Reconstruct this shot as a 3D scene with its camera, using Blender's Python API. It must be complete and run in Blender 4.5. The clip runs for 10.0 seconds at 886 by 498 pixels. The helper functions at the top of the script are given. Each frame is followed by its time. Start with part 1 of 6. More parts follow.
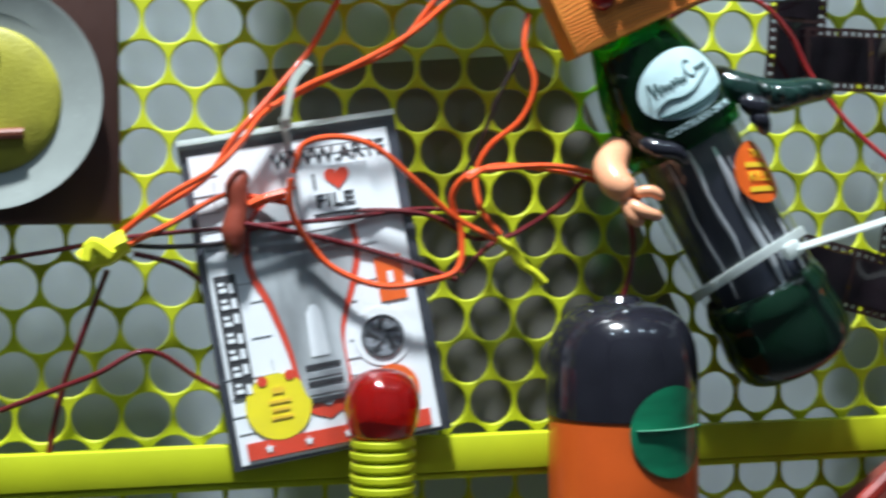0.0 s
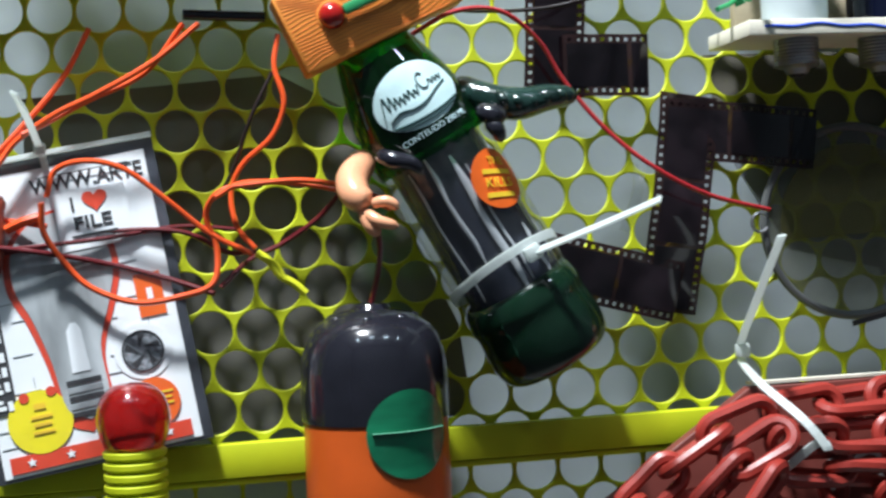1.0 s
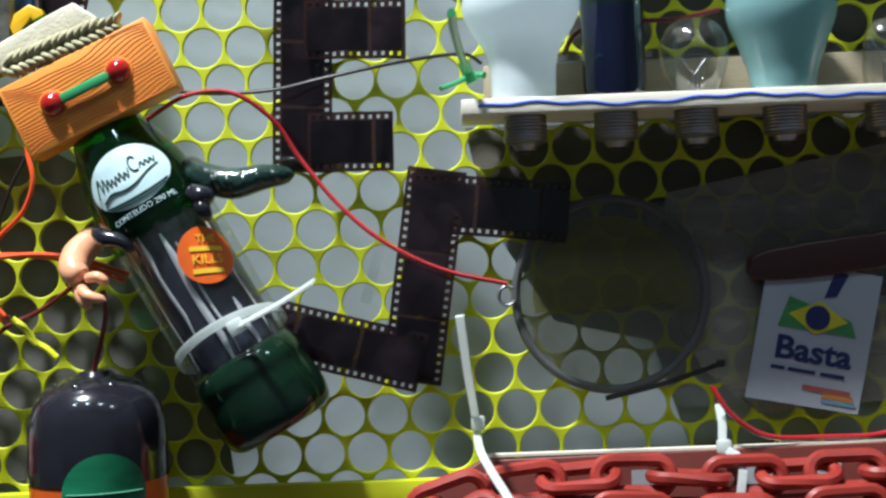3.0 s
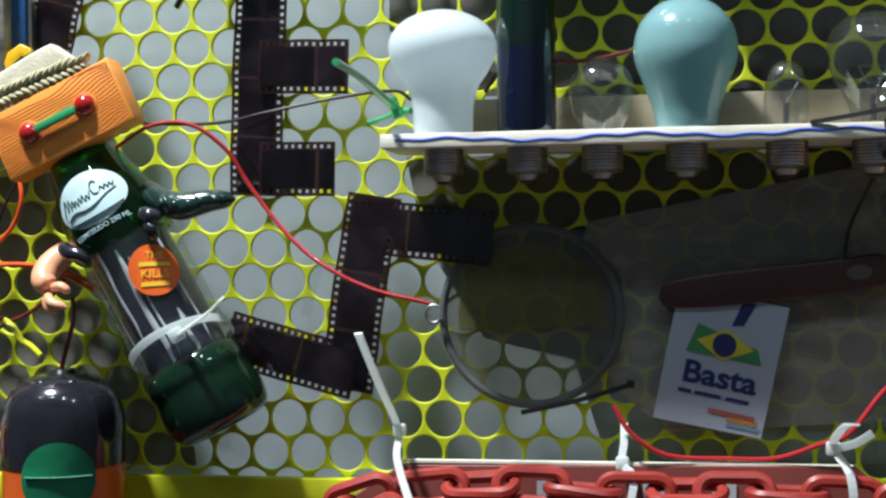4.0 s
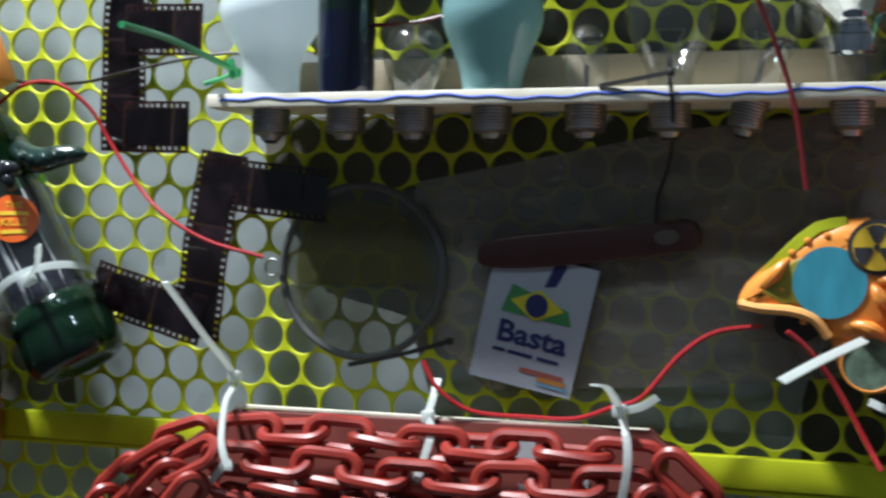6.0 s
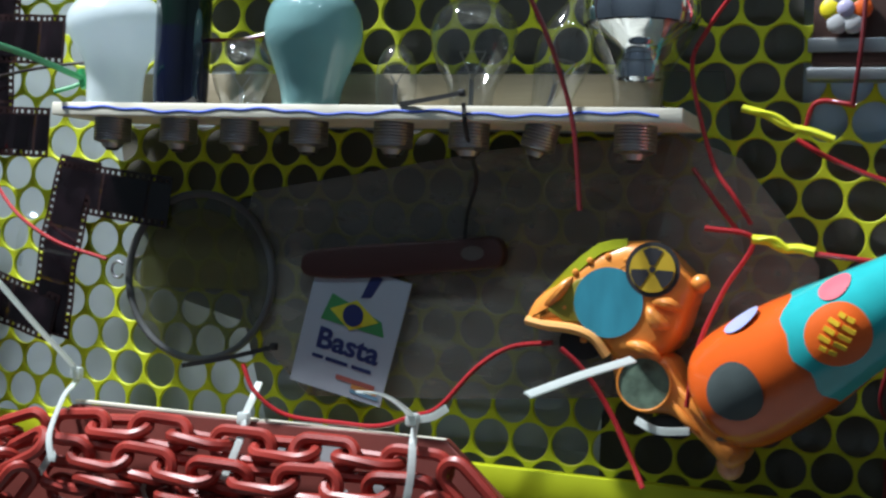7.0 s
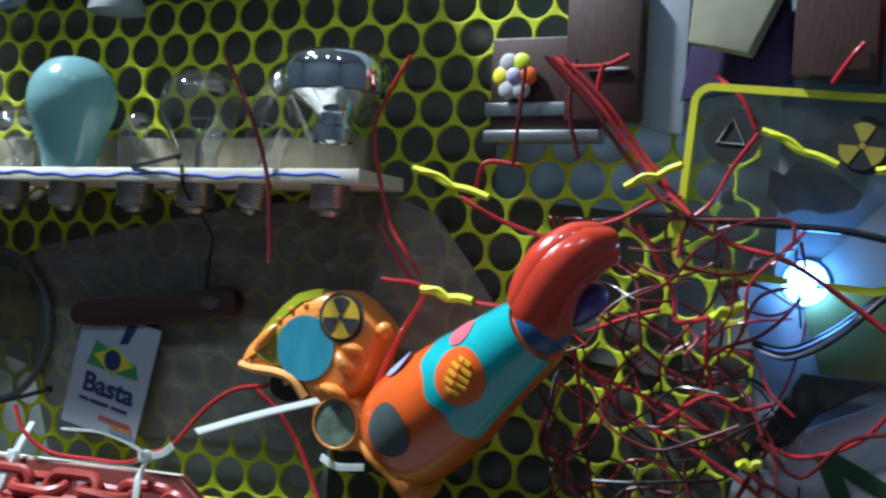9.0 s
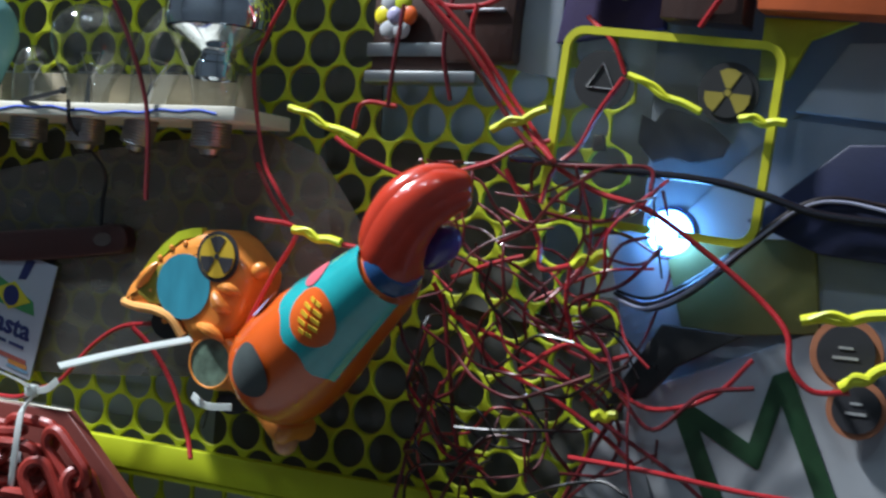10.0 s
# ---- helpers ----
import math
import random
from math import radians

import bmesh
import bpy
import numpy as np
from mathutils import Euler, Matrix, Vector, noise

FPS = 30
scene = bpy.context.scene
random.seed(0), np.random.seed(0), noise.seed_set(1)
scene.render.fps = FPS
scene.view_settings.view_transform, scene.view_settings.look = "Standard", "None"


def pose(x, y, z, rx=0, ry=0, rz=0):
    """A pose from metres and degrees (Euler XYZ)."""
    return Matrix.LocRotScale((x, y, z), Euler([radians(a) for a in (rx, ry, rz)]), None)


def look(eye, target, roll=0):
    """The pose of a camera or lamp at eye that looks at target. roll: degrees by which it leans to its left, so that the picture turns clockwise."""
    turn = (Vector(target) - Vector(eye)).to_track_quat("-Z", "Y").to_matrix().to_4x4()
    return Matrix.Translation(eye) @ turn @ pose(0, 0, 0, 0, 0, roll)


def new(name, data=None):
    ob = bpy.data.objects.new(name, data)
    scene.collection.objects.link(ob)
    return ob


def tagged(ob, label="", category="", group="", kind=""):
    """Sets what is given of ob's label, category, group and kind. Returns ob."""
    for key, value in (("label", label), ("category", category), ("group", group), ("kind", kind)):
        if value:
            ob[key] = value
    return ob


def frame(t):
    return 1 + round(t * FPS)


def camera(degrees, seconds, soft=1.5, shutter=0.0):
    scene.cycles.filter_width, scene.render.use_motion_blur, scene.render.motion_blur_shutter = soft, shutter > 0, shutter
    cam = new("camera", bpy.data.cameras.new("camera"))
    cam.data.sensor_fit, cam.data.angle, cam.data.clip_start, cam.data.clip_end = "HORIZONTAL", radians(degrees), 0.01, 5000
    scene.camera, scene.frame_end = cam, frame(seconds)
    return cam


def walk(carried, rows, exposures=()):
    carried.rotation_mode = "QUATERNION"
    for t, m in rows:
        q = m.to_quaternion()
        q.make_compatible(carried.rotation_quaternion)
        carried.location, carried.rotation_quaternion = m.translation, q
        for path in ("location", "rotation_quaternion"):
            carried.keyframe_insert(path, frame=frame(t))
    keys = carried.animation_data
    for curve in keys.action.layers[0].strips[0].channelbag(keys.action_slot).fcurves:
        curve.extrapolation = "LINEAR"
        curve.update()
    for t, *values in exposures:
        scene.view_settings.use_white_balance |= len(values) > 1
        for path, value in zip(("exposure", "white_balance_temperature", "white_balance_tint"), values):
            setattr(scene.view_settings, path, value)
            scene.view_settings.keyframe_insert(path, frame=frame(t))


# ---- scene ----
cam = camera(36.9, 10.0, soft=2.5, shutter=0.4)
PATH = [
    (0, (-0.469, -0.685, 1.288), (-0.042, 1.269, 1.256), -0.6),
    (0.5, (-0.386, -0.71, 1.294), (0.026, 1.247, 1.26), -2.7),
    (1, (-0.322, -0.737, 1.284), (0.035, 1.231, 1.27), -2.8),
    (1.5, (-0.264, -0.767, 1.283), (0.03, 1.211, 1.279), -2.7),
    (2, (-0.211, -0.785, 1.294), (0.067, 1.196, 1.301), -3.8),
    (2.5, (-0.129, -0.783, 1.294), (0.088, 1.205, 1.316), -3.6),
    (2.7, (-0.09, -0.779, 1.297), (0.025, 1.217, 1.321), -3.1),
    (3.8, (0.112, -0.837, 1.321), (-0.155, 1.145, 1.331), -0.6),
    (4, (0.139, -0.84, 1.32), (-0.184, 1.133, 1.334), -0.6),
    (4.5, (0.21, -0.858, 1.316), (-0.193, 1.1, 1.363), -0.4),
    (5, (0.261, -0.87, 1.311), (-0.196, 1.076, 1.368), -0.4),
    (5.5, (0.314, -0.845, 1.302), (-0.184, 1.092, 1.332), -0.1),
    (6, (0.376, -0.811, 1.314), (-0.244, 1.09, 1.279), 0.8),
    (6.2, (0.403, -0.8, 1.324), (-0.177, 1.114, 1.26), 0.7),
    (7.3, (0.581, -0.781, 1.314), (-0.218, 1.053, 1.317), 3.3),
    (7.5, (0.604, -0.785, 1.324), (-0.224, 1.036, 1.33), 3.1),
    (8, (0.681, -0.787, 1.319), (-0.172, 1.021, 1.361), 3.0),
    (8.5, (0.743, -0.775, 1.324), (-0.109, 1.033, 1.373), 2.4),
    (9, (0.775, -0.75, 1.325), (-0.08, 1.057, 1.387), 2.8),
    (9.5, (0.818, -0.712, 1.324), (-0.074, 1.078, 1.353), 4.7),
    (10, (0.861, -0.696, 1.325), (-0.052, 1.083, 1.313), 4.3),
]
# the camera's picture turns a little bluer and lighter as the lit lamp comes into view
TINTS = [(0, 0.0, 6350, 8), (1.5, 0.0, 6500, 10), (6.2, 0.0, 6500, 10), (7.3, 0.03, 6300, 9), (8.5, 0.12, 5850, 8), (9.5, 0.10, 6000, 9), (10, 0.06, 6250, 10)]
walk(cam, [(t, look(e, a, r)) for t, e, a, r in PATH], TINTS)

# ---- light ----
world = bpy.data.worlds.new("room_air")
scene.world = world
world.use_nodes = True
world.node_tree.nodes["Background"].inputs[0].default_value = (0.66, 0.78, 1.0, 1)
world.node_tree.nodes["Background"].inputs[1].default_value = 0.02


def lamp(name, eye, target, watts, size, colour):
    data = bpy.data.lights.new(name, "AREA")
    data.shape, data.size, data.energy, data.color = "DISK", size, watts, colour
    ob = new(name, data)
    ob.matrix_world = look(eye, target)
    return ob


data = bpy.data.lights.new("key_spot", "SPOT")
data.energy, data.spot_size, data.spot_blend, data.shadow_soft_size, data.color = 435, radians(53), 0.65, 0.085, (0.91, 0.96, 1.0)
new("key_spot", data).matrix_world = look((-0.67, -0.55, 3.10), (0.02, 0, 1.28))
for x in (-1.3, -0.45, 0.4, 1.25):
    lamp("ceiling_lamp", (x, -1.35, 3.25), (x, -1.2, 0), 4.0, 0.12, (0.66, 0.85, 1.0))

# ---- materials ----


def nodes_of(name):
    m = bpy.data.materials.new(name)
    m.use_nodes = True
    m.node_tree.nodes.clear()
    return m, m.node_tree.nodes, m.node_tree.links


def mat(name, col, rough=0.5, metal=0.0, var=0.12, scale=60, bump=0.08, bscale=500, coat=0.0, trans=0.0, stretch=(1, 1, 1), per_object=0.0):
    m, n, l = nodes_of(name)
    out, b = n.new("ShaderNodeOutputMaterial"), n.new("ShaderNodeBsdfPrincipled")
    co, mp = n.new("ShaderNodeTexCoord"), n.new("ShaderNodeMapping")
    mp.inputs["Scale"].default_value = stretch
    l.new(co.outputs["Object"], mp.inputs[0])
    big, fine = n.new("ShaderNodeTexNoise"), n.new("ShaderNodeTexNoise")
    big.inputs["Scale"].default_value, fine.inputs["Scale"].default_value = scale, bscale
    big.inputs["Detail"].default_value, fine.inputs["Detail"].default_value = 5, 3
    for t in (big, fine):
        l.new(mp.outputs[0], t.inputs["Vector"])
    ramp = n.new("ShaderNodeValToRGB")
    ramp.color_ramp.elements[0].position, ramp.color_ramp.elements[1].position = 0.3, 0.7
    lo, hi = [c * (1 - var) for c in col], [min(1.0, c * (1 + var * 0.6)) for c in col]
    ramp.color_ramp.elements[0].color, ramp.color_ramp.elements[1].color = (*lo, 1), (*hi, 1)
    l.new(big.outputs[0], ramp.inputs[0])
    l.new(ramp.outputs[0], b.inputs["Base Color"])
    if per_object:
        info, hsv, rng = n.new("ShaderNodeObjectInfo"), n.new("ShaderNodeHueSaturation"), n.new("ShaderNodeMapRange")
        rng.inputs[3].default_value, rng.inputs[4].default_value = 1 - per_object, 1 + per_object
        l.new(info.outputs["Random"], rng.inputs[0])
        l.new(rng.outputs[0], hsv.inputs["Value"])
        l.new(ramp.outputs[0], hsv.inputs["Color"])
        l.new(hsv.outputs[0], b.inputs["Base Color"])
    rr = n.new("ShaderNodeMapRange")
    rr.inputs[3].default_value, rr.inputs[4].default_value = max(0.02, rough * 0.8), min(1, rough * 1.25)
    l.new(fine.outputs[0], rr.inputs[0])
    l.new(rr.outputs[0], b.inputs["Roughness"])
    b.inputs["Metallic"].default_value = metal
    b.inputs["Coat Weight"].default_value = coat
    b.inputs["Transmission Weight"].default_value = trans
    if bump:
        bp = n.new("ShaderNodeBump")
        bp.inputs["Strength"].default_value, bp.inputs["Distance"].default_value = bump, 0.001
        l.new(fine.outputs[0], bp.inputs["Height"])
        l.new(bp.outputs[0], b.inputs["Normal"])
    l.new(b.outputs[0], out.inputs[0])
    return m


def clear(name, tint, gloss_rough=0.03, ior=1.45, haze=0.0, haze_col=(0.5, 0.5, 0.5)):
    """Thin clear glass or plastic: see-through tint, gloss by Fresnel, a little dust."""
    m, n, l = nodes_of(name)
    out, tr, gl, mix, fr = (n.new("ShaderNode" + k) for k in ("OutputMaterial", "BsdfTransparent", "BsdfGlossy", "MixShader", "LayerWeight"))
    tr.inputs[0].default_value = (*tint, 1)
    gl.inputs["Roughness"].default_value = gloss_rough
    fr.inputs[0].default_value = 0.5
    pw, sc = n.new("ShaderNodeMath"), n.new("ShaderNodeMath")
    pw.operation, sc.operation = "POWER", "MULTIPLY_ADD"
    pw.inputs[1].default_value, sc.inputs[1].default_value, sc.inputs[2].default_value = 3.5, 0.75, ((ior - 1) / (ior + 1)) ** 2
    l.new(fr.outputs["Facing"], pw.inputs[0])
    l.new(pw.outputs[0], sc.inputs[0])
    l.new(sc.outputs[0], mix.inputs[0])
    under = tr
    if haze:
        df, m2, tx = n.new("ShaderNodeBsdfDiffuse"), n.new("ShaderNodeMixShader"), n.new("ShaderNodeTexNoise")
        df.inputs[0].default_value = (*haze_col, 1)
        tx.inputs["Scale"].default_value = 14
        mul = n.new("ShaderNodeMath")
        mul.operation = "MULTIPLY"
        mul.inputs[1].default_value = haze * 2
        l.new(tx.outputs[0], mul.inputs[0])
        l.new(mul.outputs[0], m2.inputs[0])
        l.new(tr.outputs[0], m2.inputs[1])
        l.new(df.outputs[0], m2.inputs[2])
        under = m2
    l.new(under.outputs[0], mix.inputs[1])
    l.new(gl.outputs[0], mix.inputs[2])
    l.new(mix.outputs[0], out.inputs[0])
    return m


def glow(name, col, strength):
    m, n, l = nodes_of(name)
    out, e = n.new("ShaderNodeOutputMaterial"), n.new("ShaderNodeEmission")
    e.inputs[0].default_value, e.inputs[1].default_value = (*col, 1), strength
    l.new(e.outputs[0], out.inputs[0])
    return m


M_YEL = mat("yellow_plastic", (0.53, 0.59, 0.007), 0.58, var=0.10, scale=25, bump=0.05)
M_YTIE = mat("yellow_tie_plastic", (0.72, 0.74, 0.03), 0.4, var=0.08)
M_WALL = mat("grey_white_wall", (0.51, 0.58, 0.65), 0.8, var=0.08, scale=7, bump=0.15, bscale=180)
M_ROOM = mat("room_paint", (0.45, 0.46, 0.48), 0.9, var=0.06, scale=3, bump=0.1)
M_FLOOR = mat("concrete", (0.22, 0.21, 0.2), 0.7, var=0.2, scale=4)
M_CREAM = mat("cream_painted_wood", (0.78, 0.74, 0.62), 0.55, var=0.1, scale=30, stretch=(0.2, 1, 1), bump=0.15)
M_WOOD = mat("pale_wood", (0.33, 0.28, 0.19), 0.6, var=0.2, scale=60, stretch=(0.12, 1, 1), bump=0.2)
M_BLUE = mat("blue_ink", (0.03, 0.10, 0.62), 0.5)
M_WHITE = mat("white_glass", (0.72, 0.80, 0.84), 0.20, var=0.03, bump=0, coat=0.4)
M_GREENB = mat("pale_green_glass", (0.21, 0.38, 0.39), 0.18, var=0.05, bump=0, coat=0.5)
M_GLASS = clear("clear_glass", (0.95, 0.96, 0.96), 0.05, 1.9, 0.012)
M_SMOKE = clear("grey_glass", (0.80, 0.82, 0.82), 0.05, 1.9, 0.03, (0.35, 0.36, 0.36))
M_SLEEVE = clear("clear_plastic_film", (0.97, 0.98, 0.98), 0.06, 1.5, 0.02)
M_LID = clear("dusty_clear_plastic", (0.72, 0.72, 0.67), 0.10, 1.4, 0.10, (0.4, 0.4, 0.35))
M_DUSTY = clear("smoky_dusty_film", (0.68, 0.67, 0.64), 0.25, 1.4, 0.24, (0.60, 0.56, 0.48))
M_PANE = clear("clear_case_plastic", (0.86, 0.87, 0.85), 0.10, 1.4, 0.035, (0.4, 0.4, 0.38))
M_LIDY = clear("yellowed_plastic", (0.80, 0.78, 0.55), 0.15, 1.4, 0.10, (0.45, 0.42, 0.22))
M_MIRROR = mat("silvered_glass", (0.82, 0.86, 0.92), 0.05, 1.0, var=0.03, bump=0)
M_METAL = mat("tin_screw_metal", (0.36, 0.36, 0.38), 0.38, 1.0, var=0.15, scale=120)
M_WIREM = mat("filament_metal", (0.4, 0.4, 0.4), 0.3, 1.0)
M_DGREEN = mat("dark_green_glass", (0.004, 0.018, 0.009), 0.12, var=0.35, scale=40, bump=0.05, bscale=90, coat=0.35)
M_NECK = clear("green_bottle_glass", (0.06, 0.36, 0.10), 0.03, 1.5, 0.10, (0.015, 0.08, 0.025))
M_NAVY = mat("navy_plastic", (0.040, 0.045, 0.068), 0.22, var=0.4, scale=50, stretch=(1, 0.1, 1), bump=0.25, bscale=120, coat=0.6)
M_LABEL = mat("label_white", (0.52, 0.70, 0.72), 0.4, var=0.10)
M_LDARK = mat("label_dark_ink", (0.02, 0.06, 0.06), 0.5)
M_ORANGE = mat("orange_sticker", (0.80, 0.13, 0.015), 0.4, var=0.08)
M_YINK = mat("yellow_ink", (0.85, 0.55, 0.03), 0.5)
M_OWOOD = mat("orange_stained_wood", (0.92, 0.31, 0.05), 0.45, var=0.22, scale=38, stretch=(0.16, 1, 1), bump=0.6, bscale=55)
M_REDBALL = mat("red_glossy_plastic", (0.38, 0.012, 0.010), 0.10, var=0.1, bump=0, coat=0.8)
M_GBAR = mat("green_plastic", (0.04, 0.32, 0.12), 0.3, var=0.1)
M_SKIN = mat("peach_vinyl", (0.78, 0.36, 0.20), 0.28, var=0.08, coat=0.3, bump=0)
M_DARM = mat("dark_green_vinyl", (0.012, 0.034, 0.028), 0.18, var=0.45, scale=90, coat=0.5, bump=1.0, bscale=130)
M_ROPE = mat("jute_rope", (0.42, 0.39, 0.24), 0.9, var=0.4, scale=200, bump=0.6)
M_STONE = mat("pale_stone", (0.62, 0.58, 0.44), 0.8, var=0.15, scale=60, bump=0.4)
M_BLACK = mat("black_plastic", (0.014, 0.014, 0.020), 0.16, var=0.25, bump=0.03, coat=0.5)
M_BLACKM = mat("black_matt", (0.015, 0.015, 0.016), 0.5, var=0.2)
M_OPL = mat("orange_plastic", (0.62, 0.10, 0.015), 0.3, var=0.12, scale=30, bump=0.05, coat=0.2)
M_GDISC = mat("green_foil", (0.01, 0.16, 0.075), 0.22, var=0.45, scale=70, stretch=(0.25, 1.2, 1), coat=0.4)
M_NYLON = mat("white_nylon", (0.74, 0.79, 0.78), 0.4, var=0.06, bump=0.03)


def let_light_through(m, col, share):
    """Thin milky plastic that passes some light to its far side."""
    n, l = m.node_tree.nodes, m.node_tree.links
    out = [q for q in n if q.type == "OUTPUT_MATERIAL"][0]
    first = out.inputs[0].links[0].from_socket
    tl, mix = n.new("ShaderNodeBsdfTranslucent"), n.new("ShaderNodeMixShader")
    tl.inputs[0].default_value, mix.inputs[0].default_value = (*col, 1), share
    l.new(first, mix.inputs[1])
    l.new(tl.outputs[0], mix.inputs[2])
    l.new(mix.outputs[0], out.inputs[0])


let_light_through(M_NYLON, (0.85, 0.90, 0.88), 0.5)
let_light_through(M_WHITE, (0.85, 0.92, 0.96), 0.45)
let_light_through(M_GREENB, (0.40, 0.66, 0.66), 0.25)
M_OWIRE = mat("orange_red_wire", (0.75, 0.09, 0.02), 0.3, var=0.08, bump=0, coat=0.3)
M_RWIRE = mat("red_wire_pvc", (0.42, 0.022, 0.028), 0.28, var=0.12, bump=0, coat=0.3)
M_DWIRE = mat("dark_red_wire_pvc", (0.12, 0.009, 0.013), 0.3, var=0.15, bump=0, coat=0.3)
M_BWIRE = mat("black_wire_pvc", (0.02, 0.012, 0.012), 0.3, bump=0, coat=0.3)
M_PRINT = mat("printed_card", (0.86, 0.89, 0.92), 0.35, var=0.04, scale=20, bump=0.02)
M_INK = mat("black_ink", (0.03, 0.03, 0.035), 0.5)
M_GINK = mat("grey_ink", (0.30, 0.32, 0.34), 0.5, var=0.3, scale=200)
M_RINK = mat("red_ink", (0.70, 0.06, 0.025), 0.45, var=0.08)
M_YDISC = mat("yellow_sticker", (0.85, 0.72, 0.02), 0.4, var=0.08)
M_CBULB = mat("printed_grey_bulb", (0.44, 0.47, 0.49), 0.3, var=0.55, scale=45, stretch=(1, 0.35, 1))
M_SLV = mat("grey_sleeve_plastic", (0.055, 0.06, 0.075), 0.2, var=0.4, scale=40, coat=0.6)
M_BROWN = mat("dark_brown_wood", (0.055, 0.024, 0.018), 0.45, var=0.35, scale=30, stretch=(1, 0.2, 1), bump=0.2)
M_PLATE = mat("white_ceramic", (0.36, 0.40, 0.38), 0.25, var=0.10, bump=0.02, coat=0.3)
M_CUSTARD = mat("yellow_relief", (0.36, 0.34, 0.035), 0.5, var=0.2, scale=60, bump=0.2)
M_SAUS = mat("brown_relief", (0.22, 0.06, 0.03), 0.5, var=0.2)
M_REDGL = mat("red_lamp_glass", (0.42, 0.010, 0.008), 0.06, var=0.15, bump=0, coat=0.8, trans=0.7)
M_CHAIN = mat("red_plastic_chain", (0.30, 0.032, 0.023), 0.38, var=0.15, scale=120, bump=0.08, per_object=0.15)
M_SIGN = mat("brown_red_board", (0.16, 0.034, 0.026), 0.5, var=0.18, scale=20, bump=0.06)
M_GREYL = mat("grey_letters", (0.42, 0.43, 0.43), 0.5, var=0.2, scale=90)
M_MASK = mat("amber_vinyl", (0.85, 0.30, 0.055), 0.3, var=0.15, scale=45, bump=0.12, bscale=160, coat=0.3)
M_LIME = mat("lime_vinyl", (0.55, 0.62, 0.03), 0.35, var=0.12)
M_TEAL = mat("teal_blue_sticker", (0.05, 0.30, 0.40), 0.35, var=0.25, scale=60, stretch=(1, 0.3, 1))
M_TEALW = mat("turquoise_vinyl", (0.03, 0.42, 0.44), 0.14, var=0.1, bump=0.03, coat=0.6)
M_GREYD = mat("grey_sticker", (0.065, 0.085, 0.085), 0.5, var=0.15)
M_MONEY = mat("green_print", (0.12, 0.18, 0.13), 0.5, var=0.5, scale=150)
M_OBOT = mat("orange_bottle_plastic", (0.72, 0.11, 0.014), 0.22, var=0.12, scale=30, bump=0.04, coat=0.4)
M_REDPL = mat("red_vinyl", (0.55, 0.045, 0.02), 0.2, var=0.12, bump=0.03, coat=0.6)
M_BLUEPL = mat("blue_vinyl", (0.02, 0.08, 0.22), 0.25, var=0.2, coat=0.4)
M_TIN = mat("brushed_tin", (0.55, 0.56, 0.56), 0.3, 1.0, var=0.2, scale=30, stretch=(0.2, 1, 1))
M_PURPLE = mat("dark_purple_cloth", (0.035, 0.018, 0.09), 0.7, var=0.2)
M_PAPER = mat("white_paper", (0.42, 0.43, 0.45), 0.7, var=0.08, scale=25)
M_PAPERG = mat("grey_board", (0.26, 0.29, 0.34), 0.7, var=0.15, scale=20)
M_OLIVE = mat("olive_board", (0.20, 0.19, 0.06), 0.6, var=0.2, scale=25)
M_BLUEB = mat("dark_blue_board", (0.012, 0.016, 0.055), 0.5, var=0.2)
M_LEAFG = mat("dark_green_print", (0.02, 0.07, 0.025), 0.5, var=0.4, scale=60)
M_LAV = mat("pale_wire", (0.42, 0.42, 0.55), 0.35, bump=0)
M_LED = glow("led_glow", (0.20, 0.50, 1.0), 30)
M_FRAMEY = mat("yellow_rubber_rim", (0.60, 0.58, 0.02), 0.45, var=0.12)


def film_material():
    m, n, l = nodes_of("negative_film")
    out, b, tr, mix = (n.new("ShaderNode" + k) for k in ("OutputMaterial", "BsdfPrincipled", "BsdfTransparent", "MixShader"))
    co, tx, ramp = n.new("ShaderNodeTexCoord"), n.new("ShaderNodeTexNoise"), n.new("ShaderNodeValToRGB")
    tx.inputs["Scale"].default_value = 35
    l.new(co.outputs["Object"], tx.inputs["Vector"])
    ramp.color_ramp.elements[0].color, ramp.color_ramp.elements[1].color = (0.006, 0.004, 0.004, 1), (0.030, 0.014, 0.014, 1)
    l.new(tx.outputs[0], ramp.inputs[0])
    l.new(ramp.outputs[0], b.inputs["Base Color"])
    b.inputs["Roughness"].default_value = 0.16
    tr.inputs[0].default_value = (0.55, 0.30, 0.28, 1)
    mix.inputs[0].default_value = 0.08
    l.new(b.outputs[0], mix.inputs[1])
    l.new(tr.outputs[0], mix.inputs[2])
    l.new(mix.outputs[0], out.inputs[0])
    return m


M_FILM = film_material()

# ---- building helpers ----


def face(x, z, y=0.0, ccw=0.0):
    """A frame on the panel: x to the right, y up, z towards the viewer, leaning ccw degrees."""
    return pose(x, y, z, 90, -ccw, 0)


def thing(name, m, label, category, group="", kind=""):
    ob = new(name)
    ob.empty_display_size = 0.01
    ob.matrix_world = m
    return tagged(ob, label, category, group, kind)


def to_mesh(name, bm, material, smooth=True):
    bmesh.ops.recalc_face_normals(bm, faces=bm.faces)
    me = bpy.data.meshes.new(name)
    bm.to_mesh(me)
    bm.free()
    me.materials.append(material)
    if smooth:
        me.polygons.foreach_set("use_smooth", [True] * len(me.polygons))
        me.set_sharp_from_angle(angle=radians(35))
    return me


